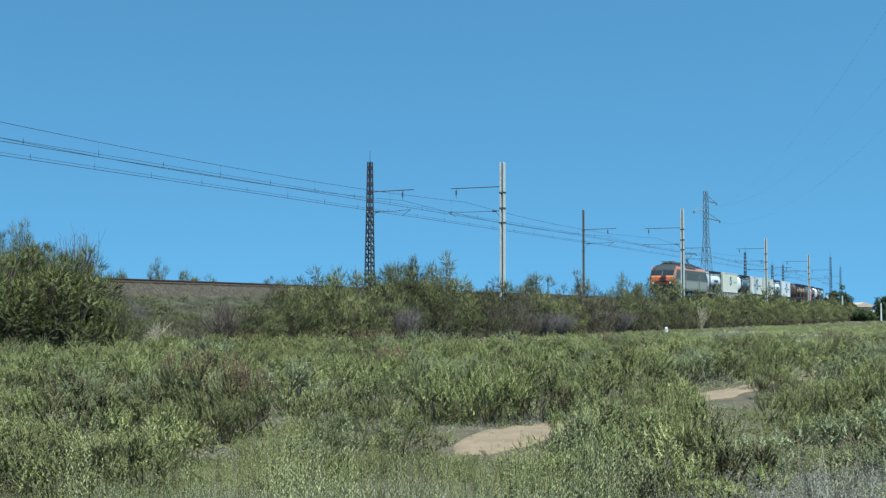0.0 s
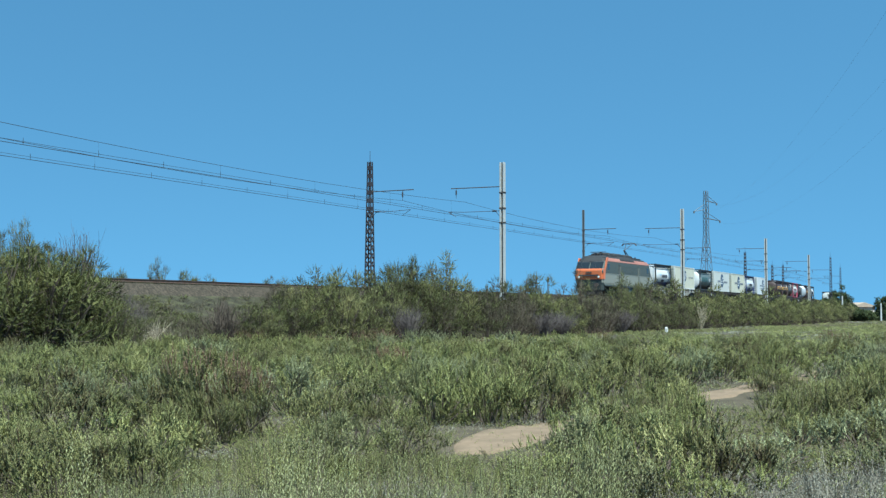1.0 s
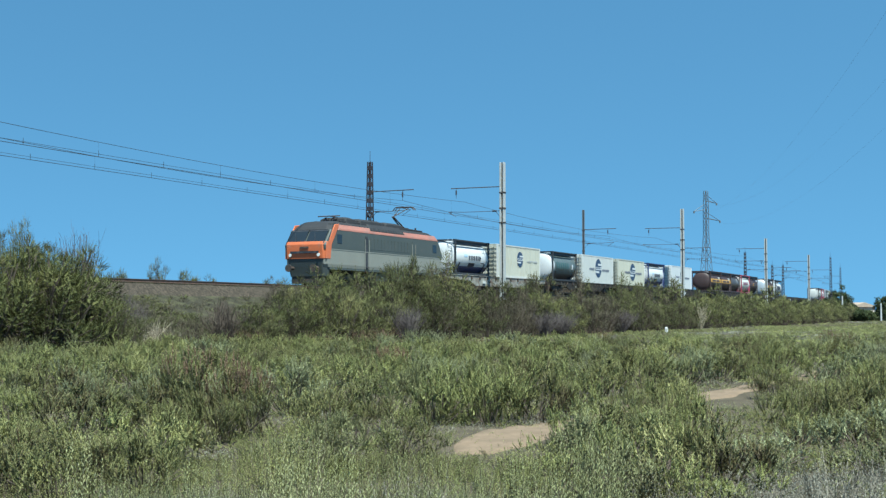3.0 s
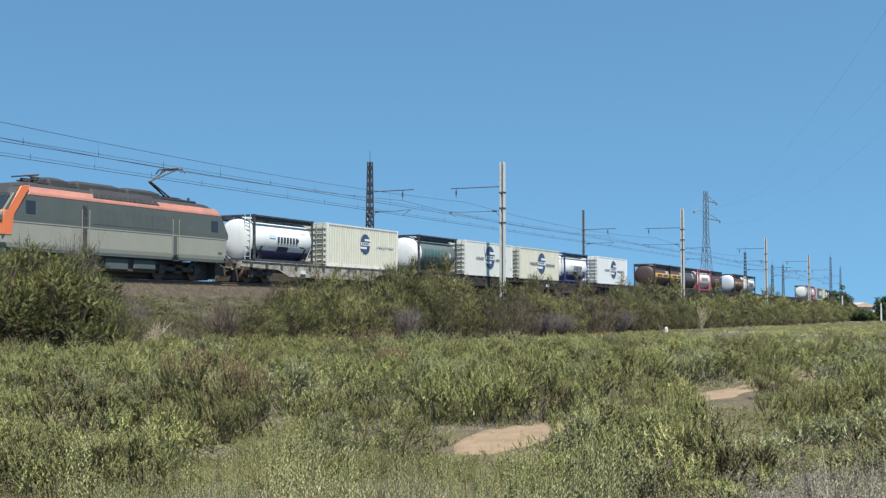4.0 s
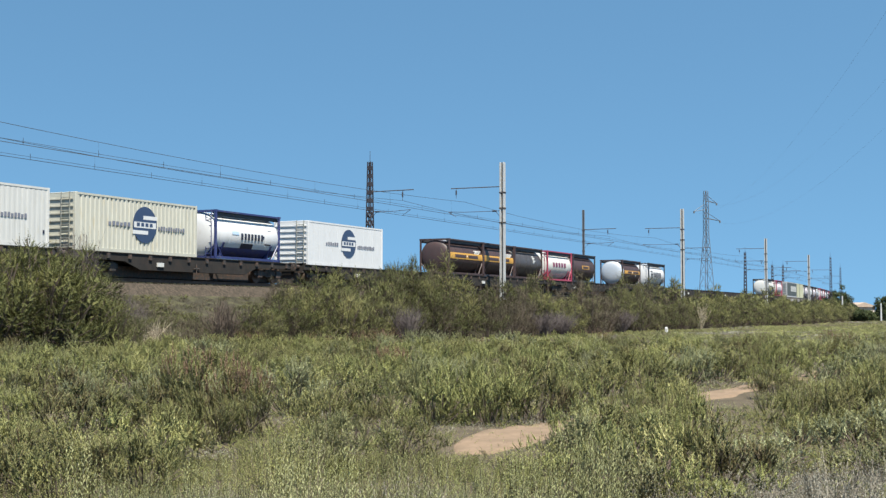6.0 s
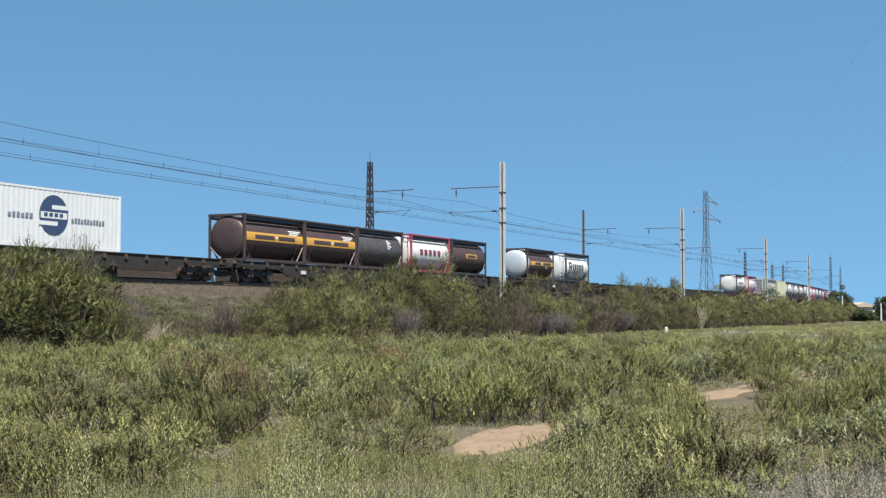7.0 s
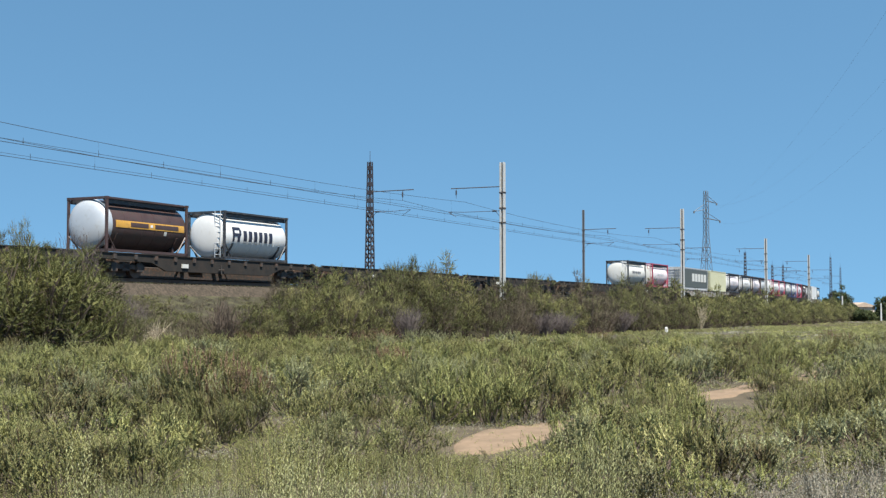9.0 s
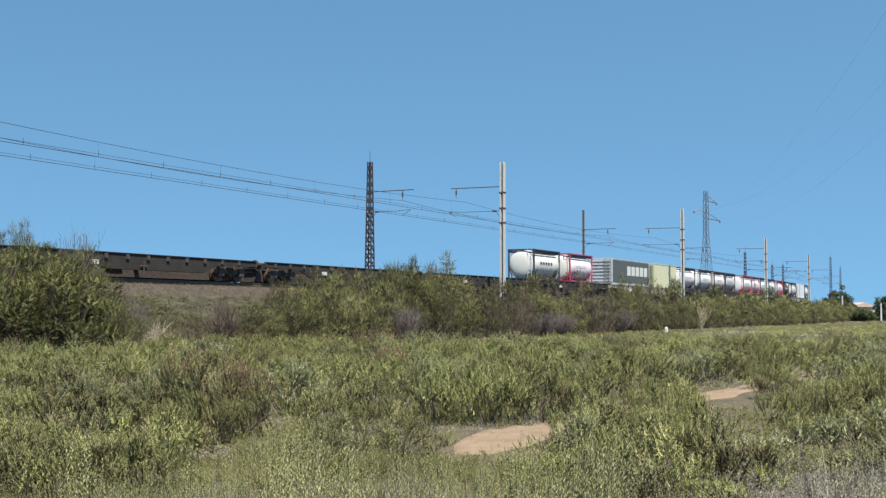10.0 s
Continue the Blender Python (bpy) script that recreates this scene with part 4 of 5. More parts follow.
def facing(quads, body, round_share=0.6, own_share=0.6):
    """For each leaf a normal between its own and that of the rounded plant it grows on."""
    own = unit(np.cross(quads[:, 1] - quads[:, 0], quads[:, 2] - quads[:, 0]))
    own *= np.sign((own * body).sum(1, keepdims=True) + 1e-6)
    return unit(round_share * body + own_share * own)


def outward(quads, height, radius):
    c = quads.mean(1)
    return unit(np.stack([c[:, 0] / radius, c[:, 1] / radius, 0.08 + 1.05 * c[:, 2] / height], 1))


def leaf_mesh(name, quads, mats, normals, woody):
    """One mesh from an array of leaves and stems, each of 3 or 4 corners; woody marks the stems."""
    n, k = quads.shape[:2]
    me = bpy.data.meshes.new(name)
    me.vertices.add(n * k)
    me.vertices.foreach_set("co", quads.reshape(-1).astype(np.float32))
    me.loops.add(n * k)
    me.loops.foreach_set("vertex_index", np.arange(n * k, dtype=np.int32))
    me.polygons.add(n)
    me.polygons.foreach_set("loop_start", np.arange(0, n * k, k, dtype=np.int32))
    me.polygons.foreach_set("material_index", woody.astype(np.int32))
    me.update(calc_edges=True)
    at = me.attributes.new("custom_normal", "FLOAT_VECTOR", "POINT")
    at.data.foreach_set("vector", np.repeat(normals, k, 0).reshape(-1).astype(np.float32))
    for m in mats:
        me.materials.append(m)
    return me


def shoots(rng, base, tip, leaf, wide, pairs, start=0.25, corners=3, stem=0.003, splay=(0.5, 1.0)):
    """Stems from base to tip with leaves in crossed pairs up each of them, smaller towards the top.
    Gives the leaves and stems, and which of them are stems."""
    n = len(base)
    way = tip - base
    d = unit(way)
    ref = unit(np.cross(d, rng.normal(0, 1, (n, 3))))
    ref2 = np.cross(d, ref)
    j = np.arange(pairs)[None]
    t = start + (1 - start) * (j + rng.uniform(0.1, 0.9, (n, pairs))) / pairs
    az = (j * np.pi / 2 + rng.normal(0, 0.35, (n, pairs)))[..., None] + np.array([0, np.pi])
    t = np.repeat(t[..., None], 2, 2)
    side = np.cos(az)[..., None] * ref[:, None, None] + np.sin(az)[..., None] * ref2[:, None, None]
    open_by = rng.uniform(*splay, az.shape)[..., None]
    a = d[:, None, None] * np.cos(open_by) + side * np.sin(open_by)
    size = ((1.15 - 0.6 * t) * rng.uniform(0.7, 1.2, t.shape))[..., None]
    pos = base[:, None, None] + way[:, None, None] * t[..., None]
    wing = unit(np.cross(a, d[:, None, None] + 1e-4)) * wide * size * 0.5
    a = a * leaf * size
    if corners == 4:
        q = np.stack([pos, pos + a * 0.5 + wing, pos + a, pos + a * 0.5 - wing], 3)
    else:
        q = np.stack([pos - wing, pos + wing, pos + a], 3)
    q = q.reshape(-1, corners, 3)
    w = unit(np.cross(d, [0.0, 1.0, 0.2])) * stem
    s = np.stack([base - w, base + w, tip + w * 0.3, tip - w * 0.3], 1) if corners == 4 else np.stack([base - w, base + w, tip], 1)
    return np.concatenate([q, s], 0), np.concatenate([np.zeros(len(q)), np.ones(n)])


def tuft(rng, count, height, radius, leaf, wide, pairs, lean=0.5, **more):
    """A small plant: shoots that rise and spread from one foot."""
    ang = rng.uniform(0, 2 * np.pi, count)
    rad = np.sqrt(rng.uniform(0, 1, count))
    out = np.stack([np.cos(ang), np.sin(ang), np.zeros(count)], 1) * (rad * radius)[:, None]
    base = out * 0.6
    tip = out * (0.6 + lean) + rng.normal(0, 0.16 * radius, (count, 3))
    tip[:, 2] = height * rng.uniform(0.6, 1.05, count) * (1 - 0.4 * rad * rad)
    return shoots(rng, base, tip, leaf, wide, pairs, **more)


def spread(protos, places, rng, height=0.6, radius=0.4, own_share=0.6):
    """Copies of tufts over the field as one array, with normals: places are x, y, z, scale across, scale up."""
    parts, turned, woody = [], [], []
    normals = [facing(p, outward(p, height, radius), 0.6, own_share) for p, _ in protos]
    for x, y, z, s, h in places:
        k = rng.integers(len(protos))
        p, n = protos[k][0], normals[k]
        a = rng.uniform(0, 2 * np.pi)
        c, d = math.cos(a), math.sin(a)
        q = np.empty_like(p)
        q[..., 0] = (p[..., 0] * c - p[..., 1] * d) * s + x
        q[..., 1] = (p[..., 0] * d + p[..., 1] * c) * s + y
        q[..., 2] = p[..., 2] * h + z
        parts.append(q)
        turned.append(np.stack([n[:, 0] * c - n[:, 1] * d, n[:, 0] * d + n[:, 1] * c, n[:, 2]], 1))
        woody.append(protos[k][1])
    return np.concatenate(parts, 0), np.concatenate(turned, 0), np.concatenate(woody, 0)


def grown(name, made, mats):
    return leaf_mesh(name, made[0], mats, made[1], made[2])


PATH = [(0.3, 13.75), (0.45, 14.3), (1.3, 16.8), (3.3, 20.5), (5.6, 24.3), (8.2, 29.5), (12.0, 36.0)]


def from_path(x, y):
    best = 9.0
    for (ax, ay), (bx, by) in zip(PATH, PATH[1:]):
        t = max(0, min(1, ((x - ax) * (bx - ax) + (y - ay) * (by - ay)) / ((bx - ax) ** 2 + (by - ay) ** 2)))
        best = min(best, math.hypot(x - ax - t * (bx - ax), y - ay - t * (by - ay)))
    return best


def swell(x, y, k, seed):
    return noise.noise(Vector((x * k, y * k, seed)))


FIELD = [(0.0, (0.17, 0.14, 0.07)), (0.15, (0.22, 0.21, 0.084)), (0.4, (0.285, 0.295, 0.112)), (0.65, (0.345, 0.352, 0.135)), (0.85, (0.4, 0.385, 0.16)), (1.0, (0.47, 0.42, 0.21))]
GREENS = [(0.0, (0.19, 0.165, 0.084)), (0.2, (0.24, 0.245, 0.1)), (0.5, (0.305, 0.322, 0.126)), (0.78, (0.36, 0.368, 0.146)), (1.0, (0.41, 0.388, 0.18))]
PALES = [(0.0, (0.16, 0.143, 0.075)), (0.3, (0.221, 0.226, 0.108)), (0.65, (0.282, 0.29, 0.143)), (1.0, (0.357, 0.343, 0.188))]
GREYS = [(0.0, (0.16, 0.135, 0.11)), (0.35, (0.245, 0.225, 0.175)), (0.7, (0.34, 0.325, 0.25)), (1.0, (0.46, 0.44, 0.36))]
DUSKY = [(0.0, (0.19, 0.152, 0.088)), (0.3, (0.228, 0.224, 0.095)), (0.7, (0.29, 0.295, 0.12)), (1.0, (0.37, 0.345, 0.16))]
TAMARISK = [(0.0, (0.087, 0.083, 0.043)), (0.35, (0.137, 0.143, 0.057)), (0.7, (0.199, 0.204, 0.078)), (1.0, (0.263, 0.251, 0.106))]
SILVER = [(0.0, (0.23, 0.225, 0.13)), (0.5, (0.32, 0.338, 0.185)), (1.0, (0.42, 0.435, 0.25))]
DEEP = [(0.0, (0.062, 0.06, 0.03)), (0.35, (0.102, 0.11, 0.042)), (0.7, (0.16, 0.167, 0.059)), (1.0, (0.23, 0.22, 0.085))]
DULL = [(0.0, (0.085, 0.068, 0.048)), (0.4, (0.125, 0.108, 0.07)), (1.0, (0.185, 0.165, 0.108))]

# larger bushes of the field: x, y, width across, height, colour
BUSHES = [(1.5, 14.1, 0.7, 0.68, 0), (2.1, 15.6, 0.75, 0.72, 0), (2.75, 17.0, 0.75, 0.78, 1), (3.35, 18.4, 0.8, 0.8, 0), (3.7, 19.5, 0.55, 0.68, 0), (4.9, 15.0, 0.8, 0.62, 1), (5.7, 14.7, 0.8, 0.6, 1), (4.2, 14.9, 0.7, 0.5, 1), (2.0, 13.4, 0.85, 0.78, 1), (2.75, 14.6, 0.9, 0.8, 0), (2.85, 16.1, 0.8, 0.75, 1), (6.6, 25.0, 0.9, 0.8, 0), (6.05, 22.6, 0.8, 0.65, 1), (5.4, 18.4, 0.8, 0.75, 1), (1.6, 12.5, 0.85, 0.75, 2), (2.35, 15.2, 0.75, 0.62, 2), (-0.45, 13.6, 0.65, 0.5, 0), (-1.0, 14.6, 0.8, 0.55, 2), (-0.6, 15.8, 0.7, 0.6, 0),
          (-3.1, 16.6, 1.0, 1.2, 3), (-2.6, 16.0, 0.8, 0.95, 3), (-3.7, 17.2, 0.9, 1.0, 1), (-3.3, 14.4, 0.75, 0.72, 1), (-2.7, 14.9, 0.7, 0.75, 1),
          (-4.2, 12.0, 1.1, 0.85, 1), (-3.5, 11.6, 0.9, 0.75, 1), (-3.3, 10.7, 0.8, 0.72, 1), (-2.6, 10.9, 0.75, 0.68, 1), (-3.0, 9.9, 0.7, 0.66, 1), (-3.9, 11.0, 0.9, 0.75, 1), (-2.1, 23.0, 1.3, 0.95, 0), (-0.9, 23.6, 1.3, 0.92, 0), (-3.4, 24.0, 1.2, 0.9, 0),
          (-0.1, 17.6, 1.05, 1.0, 0), (0.65, 17.9, 1.1, 1.08, 0), (1.35, 18.5, 1.0, 1.02, 1), (0.25, 18.6, 1.2, 1.05, 0), (1.9, 19.6, 0.9, 0.95, 0),
          (2.9, 22.6, 1.2, 0.95, 1), (-3.3, 15.4, 0.8, 0.7, 1), (4.1, 25.4, 1.35, 0.95, 1), (5.2, 26.8, 1.3, 0.95, 4), (6.3, 28.6, 1.35, 0.98, 1),
          (5.2, 16.2, 1.1, 0.98, 1), (6.0, 16.8, 1.2, 1.05, 0), (4.6, 15.8, 0.85, 0.85, 1), (5.7, 15.6, 0.9, 0.8, 1),
          (1.75, 10.8, 0.9, 0.82, 0), (2.4, 11.2, 0.85, 0.8, 1), (1.3, 10.2, 0.7, 0.7, 2), (2.0, 12.0, 0.8, 0.78, 1),
          (-7.5, 27.0, 1.5, 0.95, 0), (-6.2, 21.0, 1.2, 0.9, 0), (7.6, 22.0, 1.2, 0.9, 0), (9.5, 30.0, 1.5, 1.0, 0), (-9.5, 34.0, 1.7, 1.0, 1), (2.0, 33.0, 1.6, 0.95, 0), (-4.0, 33.0, 1.6, 0.9, 1), (-1.0, 38.0, 1.7, 0.95, 0), (6.5, 38.0, 1.8, 1.0, 0), (12.0, 39.0, 1.7, 1.0, 1)]


def bush_crown(rng, count, lobes=13):
    """Leafy shoots over many small rounded heads with dark gaps between, about 1 m high and 1.3 m across."""
    ang = rng.uniform(0, 2 * np.pi, lobes)
    far = np.sqrt(rng.uniform(0.0, 1.0, lobes)) * 0.52
    heads = np.stack([np.cos(ang) * far, np.sin(ang) * far, rng.uniform(0.45, 1.0, lobes) * (0.82 - 1.1 * far * far)], 1)
    size = rng.uniform(0.13, 0.23, lobes)
    pick = rng.integers(0, lobes, count)
    d = unit(rng.normal(0, 1, (count, 3)) * [1, 1, 0.8] + [0, 0, 0.45])
    tip = heads[pick] + d * (size[pick] * rng.uniform(0.75, 1.1, count))[:, None]
    skirt = count // 6
    a, q = rng.uniform(0, 2 * np.pi, skirt), rng.uniform(0.2, 0.55, skirt)
    tip[:skirt] = np.stack([np.cos(a) * q, np.sin(a) * q, rng.uniform(0.1, 0.35, skirt)], 1)
    tip[:, 2] = np.maximum(tip[:, 2], 0.1)
    back = unit(0.5 * d + [0, 0, 0.75] + rng.normal(0, 0.14, (count, 3)))
    base = tip - back * rng.uniform(0.14, 0.27, (count, 1))
    base[:, 2] = np.maximum(base[:, 2], 0.0)
    q, woody = shoots(rng, base, tip, 0.042, 0.014, 11, start=0.0, stem=0.004, splay=(0.25, 0.8))
    owner = np.concatenate([np.repeat(pick, 22), pick])
    c = q.mean(1)
    body = unit(0.7 * unit(c - heads[owner]) + 0.5 * outward(q, 0.8, 0.6))
    return q, woody, tip, body


def bushes():
    """Rounded bushes of the salt steppe."""
    rng = np.random.default_rng(11)
    mats = [foliage("bush_leaves", GREENS, 1.6, per_object=0.75), foliage("dusky_bush_leaves", DUSKY, 1.6, per_object=0.45), foliage("yellowish_bush_leaves", PALES, 1.6, per_object=0.3)]
    mats += [mats[1], foliage("silvery_bush_leaves", SILVER, 1.6, per_object=0.4)]
    heads = foliage("dry_seed_heads", [(0.0, (0.12, 0.07, 0.05)), (1.0, (0.3, 0.2, 0.14))], 1.6)
    labels = ["rounded grey-green salt bush in the field", "dusky olive green salt bush", "yellowish green leafy salt bush", "olive salt bush with a dry brown top", "silvery grey-green salt bush"]
    protos = []
    for k, mat in enumerate(mats):
        row = []
        for v in range(3):
            b = thing("salt_bush", labels[k], "bush", "salt bushes in the field")
            bm = bmesh.new()
            for j in range(18):
                a, q = rng.uniform(0, 2 * np.pi), rng.uniform(0.2, 0.8)
                bar(bm, (0.08 * math.cos(a), 0.08 * math.sin(a), 0), (q * 0.6 * math.cos(a), q * 0.6 * math.sin(a), 0.5 - 0.3 * q), 0.007, 3)
            part("trunk", bm, M_BARK, b)
            q, woody, tip, body = bush_crown(rng, 300)
            if k == 3:
                top = tip[tip[:, 2] > 0.55]
                dry, _ = shoots(rng, top - [0, 0, 0.03], top + rng.normal(0, 0.02, top.shape) + [0, 0, 0.11], 0.026, 0.016, 5, start=0.1)
                q, woody, body = np.concatenate([q, dry]), np.concatenate([woody, np.full(len(dry), 2)]), np.concatenate([body, outward(dry, 0.8, 0.6)])
            ob = new("crown", leaf_mesh("crown", q, [mat, M_BARK, heads], facing(q, body, 0.65, 0.3), woody))
            ob.parent = b
            row.append(b)
        protos.append(row)
    used = set()
    places = [(x, y, w * 1.15, h * 1.1, k) for x, y, w, h, k in BUSHES]
    tries = 0
    while len(places) < 250 and tries < 6000:
        tries += 1
        y = 9.5 + 40.0 * rng.uniform() ** 0.85
        x = rng.uniform(-1, 1) * (0.37 * y + 1)
        if from_path(x, y) < 1.3 or (0.2 < x / y < 0.265 and 15 < y < 25) or (-1.2 < x < 1.0 and y < 16.5) or (TRACK.inverted() @ Vector((x, y, 0))).y > 28:
            continue
        if min(math.hypot(x - b[0], y - b[1]) for b in places) > 0.8 + y / 80:
            w = rng.uniform(0.75, 1.3) * (0.8 + y / 55)
            places.append((x, y, w, min(1.1, w * rng.uniform(0.62, 0.88)) * (0.72 if y < 14 else 1), int(rng.choice(5, p=[0.5, 0.22, 0.11, 0.04, 0.13]))))
    for x, y, w, h, k in places:
        v = int(rng.integers(3))
        m = pose(x, y, -0.03, 0, 0, rng.uniform(0, 360)) @ Matrix.Diagonal((w, w, h, 1))
        if (k, v) not in used:
            used.add((k, v))
            protos[k][v].matrix_basis = m
        else:
            copy_thing(protos[k][v], pose(0, 0, 0)).matrix_basis = m


def field():
    """Low scrub in patches of one kind each, taller in the middle of a patch, with gaps between."""
    rng = np.random.default_rng(7)
    colours = {"green": FIELD, "pale": PALES, "dusky": DUSKY, "dry": GREYS}
    says = {"green": "grey-green salt scrub", "pale": "pale yellowish green leafy scrub shoots", "dusky": "dark olive scrub with brown twigs", "dry": "dry greyish scrub and bleached stalks"}
    stalks = {"green": M_BARK, "pale": M_BARK, "dusky": M_BARK, "dry": M_TWIG}
    make = {
        ("near", "green"): lambda: tuft(rng, 14, 0.6, 0.28, 0.03, 0.009, 17, corners=4, start=0.1, lean=0.4, splay=(0.25, 0.65)),
        ("near", "pale"): lambda: tuft(rng, 9, 0.68, 0.22, 0.034, 0.011, 23, lean=0.25, corners=4, splay=(0.55, 0.85), start=0.15),
        ("near", "dusky"): lambda: tuft(rng, 14, 0.6, 0.28, 0.028, 0.0085, 16, corners=4, start=0.1, lean=0.4, splay=(0.25, 0.65)),
        ("near", "dry"): lambda: tuft(rng, 18, 0.5, 0.32, 0.028, 0.011, 10, lean=0.6, corners=4, stem=0.0022),
        ("mid", "green"): lambda: tuft(rng, 15, 0.6, 0.4, 0.046, 0.014, 14, splay=(0.25, 0.8), start=0.1),
        ("mid", "pale"): lambda: tuft(rng, 12, 0.65, 0.36, 0.046, 0.016, 14, lean=0.35, start=0.1),
        ("mid", "dusky"): lambda: tuft(rng, 15, 0.6, 0.4, 0.044, 0.013, 12, splay=(0.25, 0.8), start=0.1),
        ("mid", "dry"): lambda: tuft(rng, 20, 0.5, 0.42, 0.045, 0.016, 6, lean=0.6, stem=0.003),
        ("wide", ""): lambda: tuft(rng, 15, 0.62, 0.7, 0.075, 0.03, 9),
        ("far", ""): lambda: tuft(rng, 15, 0.62, 1.3, 0.17, 0.085, 5, lean=0.6, stem=0.008)}
    protos = {}
    for (zone, kind), f in make.items():
        for one in ([kind] if kind else ["green", "pale", "dusky", "dry"]):
            protos[zone, one] = [f() for _ in range(5)]
    places = collections.defaultdict(list)
    back = TRACK.inverted()
    y = 5.2
    while y < 420:
        step = 0.2 if y < 13 else 0.32 if y < 26 else 0.62 if y < 55 else 1.5 if y < 140 else 4.5
        cell = 0.75 if y < 13 else 1.0 if y < 26 else 1.5 if y < 55 else 3.2 if y < 140 else 9.0
        zone = "near" if y < 13 else "mid" if y < 26 else "wide" if y < 55 else "far"
        half = 0.385 * y + 1.2
        for x in np.arange(-half, half, step):
            px, py = x + rng.uniform(-0.5, 0.5) * step, y + rng.uniform(-0.5, 0.5) * step
            if (back @ Vector((px, py, 0))).y > 33.5:
                continue
            d = from_path(px, py)
            if d < 0.34 + 0.25 * swell(px, py, 1.1, 5):
                continue
            near, at = noise.voronoi(Vector((px / cell + 0.2 * swell(px, py, 1.3, 8), py / cell, 0.0)))
            chance = math.sin(at[0].x * 12.9898 + at[0].y * 78.233) * 43758.5453 % 1.0
            other = math.sin(at[0].x * 39.425 + at[0].y * 11.135) * 24634.634 % 1.0
            if near[1] - near[0] < 0.07 and rng.uniform() < 0.6 and not (-2.0 < px < 0.1 and 11.5 < py < 17):
                continue
            up = (0.42 + 0.55 * other) * (1.4 - 1.25 * near[0]) * (1.25 if y < 11 else 0.58) + rng.uniform(-0.08, 0.08)
            if py < 14.5 and -1.2 < px < 2.2 and d < 3.5 and py > 9.5:
                up *= 0.85
            if -2.0 < px < 0.1 and 11.5 < py < 17:
                up = max(up, 0.55)
            if d < 1.0 and py < 21:
                up *= 0.75
            if 0.2 < px / py < 0.25 and 15 < py < 24:      # trodden, low growth beside the path
                if py > 20.3:
                    continue
                up = min(up, 0.3)
            elif y < 30 and any((px - bx) ** 2 + (py + 0.5 - by) ** 2 < (0.95 * bw) ** 2 for bx, by, bw, _, _ in BUSHES):
                up *= 0.5
            up = min(1.4, max(0.25, up))
            side = px / py + 0.05 * swell(px, py, 0.9, 6)
            if zone == "near":
                kind = "dry" if side > 0.15 and py < 12 and chance < 0.8 else "pale" if py < 10.4 and -0.3 < side < 0.16 and chance < 0.72 else "green" if chance < 0.8 else "dusky" if chance < 0.93 else "dry"
            else:
                cut = (0.52, 0.66, 0.87) if zone != "far" else (0.3, 0.33, 0.9)
                kind = "green" if chance < cut[0] else "pale" if chance < cut[1] else "dusky" if chance < cut[2] else "dry"
            if kind == "pale" and zone == "near" and rng.uniform() < 0.25:
                up *= 1.3
            size = rng.uniform(0.8, 1.2) * (2.6 if y > 140 else 1)
            places[zone, kind].append((px, py, -0.03, size, up))
        y += step
    count = 0
    while count < 800:
        px, py = rng.uniform(-75, 75), rng.uniform(-70, 60)
        if (back @ Vector((px, py, 0))).y > 31 or math.hypot(px, py) < 2.2 or (py > 4.5 and abs(px) < 0.385 * py + 1.2):
            continue
        count += 1
        places["far", "green"].append((px, py, -0.03, rng.uniform(1.0, 1.9), 0.55 + 0.6 * abs(swell(px, py, 0.3, 1)) + rng.uniform(0, 0.3)))
    where = {"near": "close to the camera", "mid": "round the sandy path", "wide": "in the middle of the field", "far": "before the hedge"}
    for (zone, kind), rows in places.items():
        mat = foliage(kind + "_scrub_leaves", colours[kind], {"near": 0.9, "mid": 0.6, "wide": 0.35, "far": 0.13}[zone], spread=0.3)
        name = kind + "_scrub"
        tagged(new(name, grown(name, spread(protos[zone, kind], rows, rng), [mat, stalks[kind]])), says[kind] + " " + where[zone], "scrub", kind="stuff")


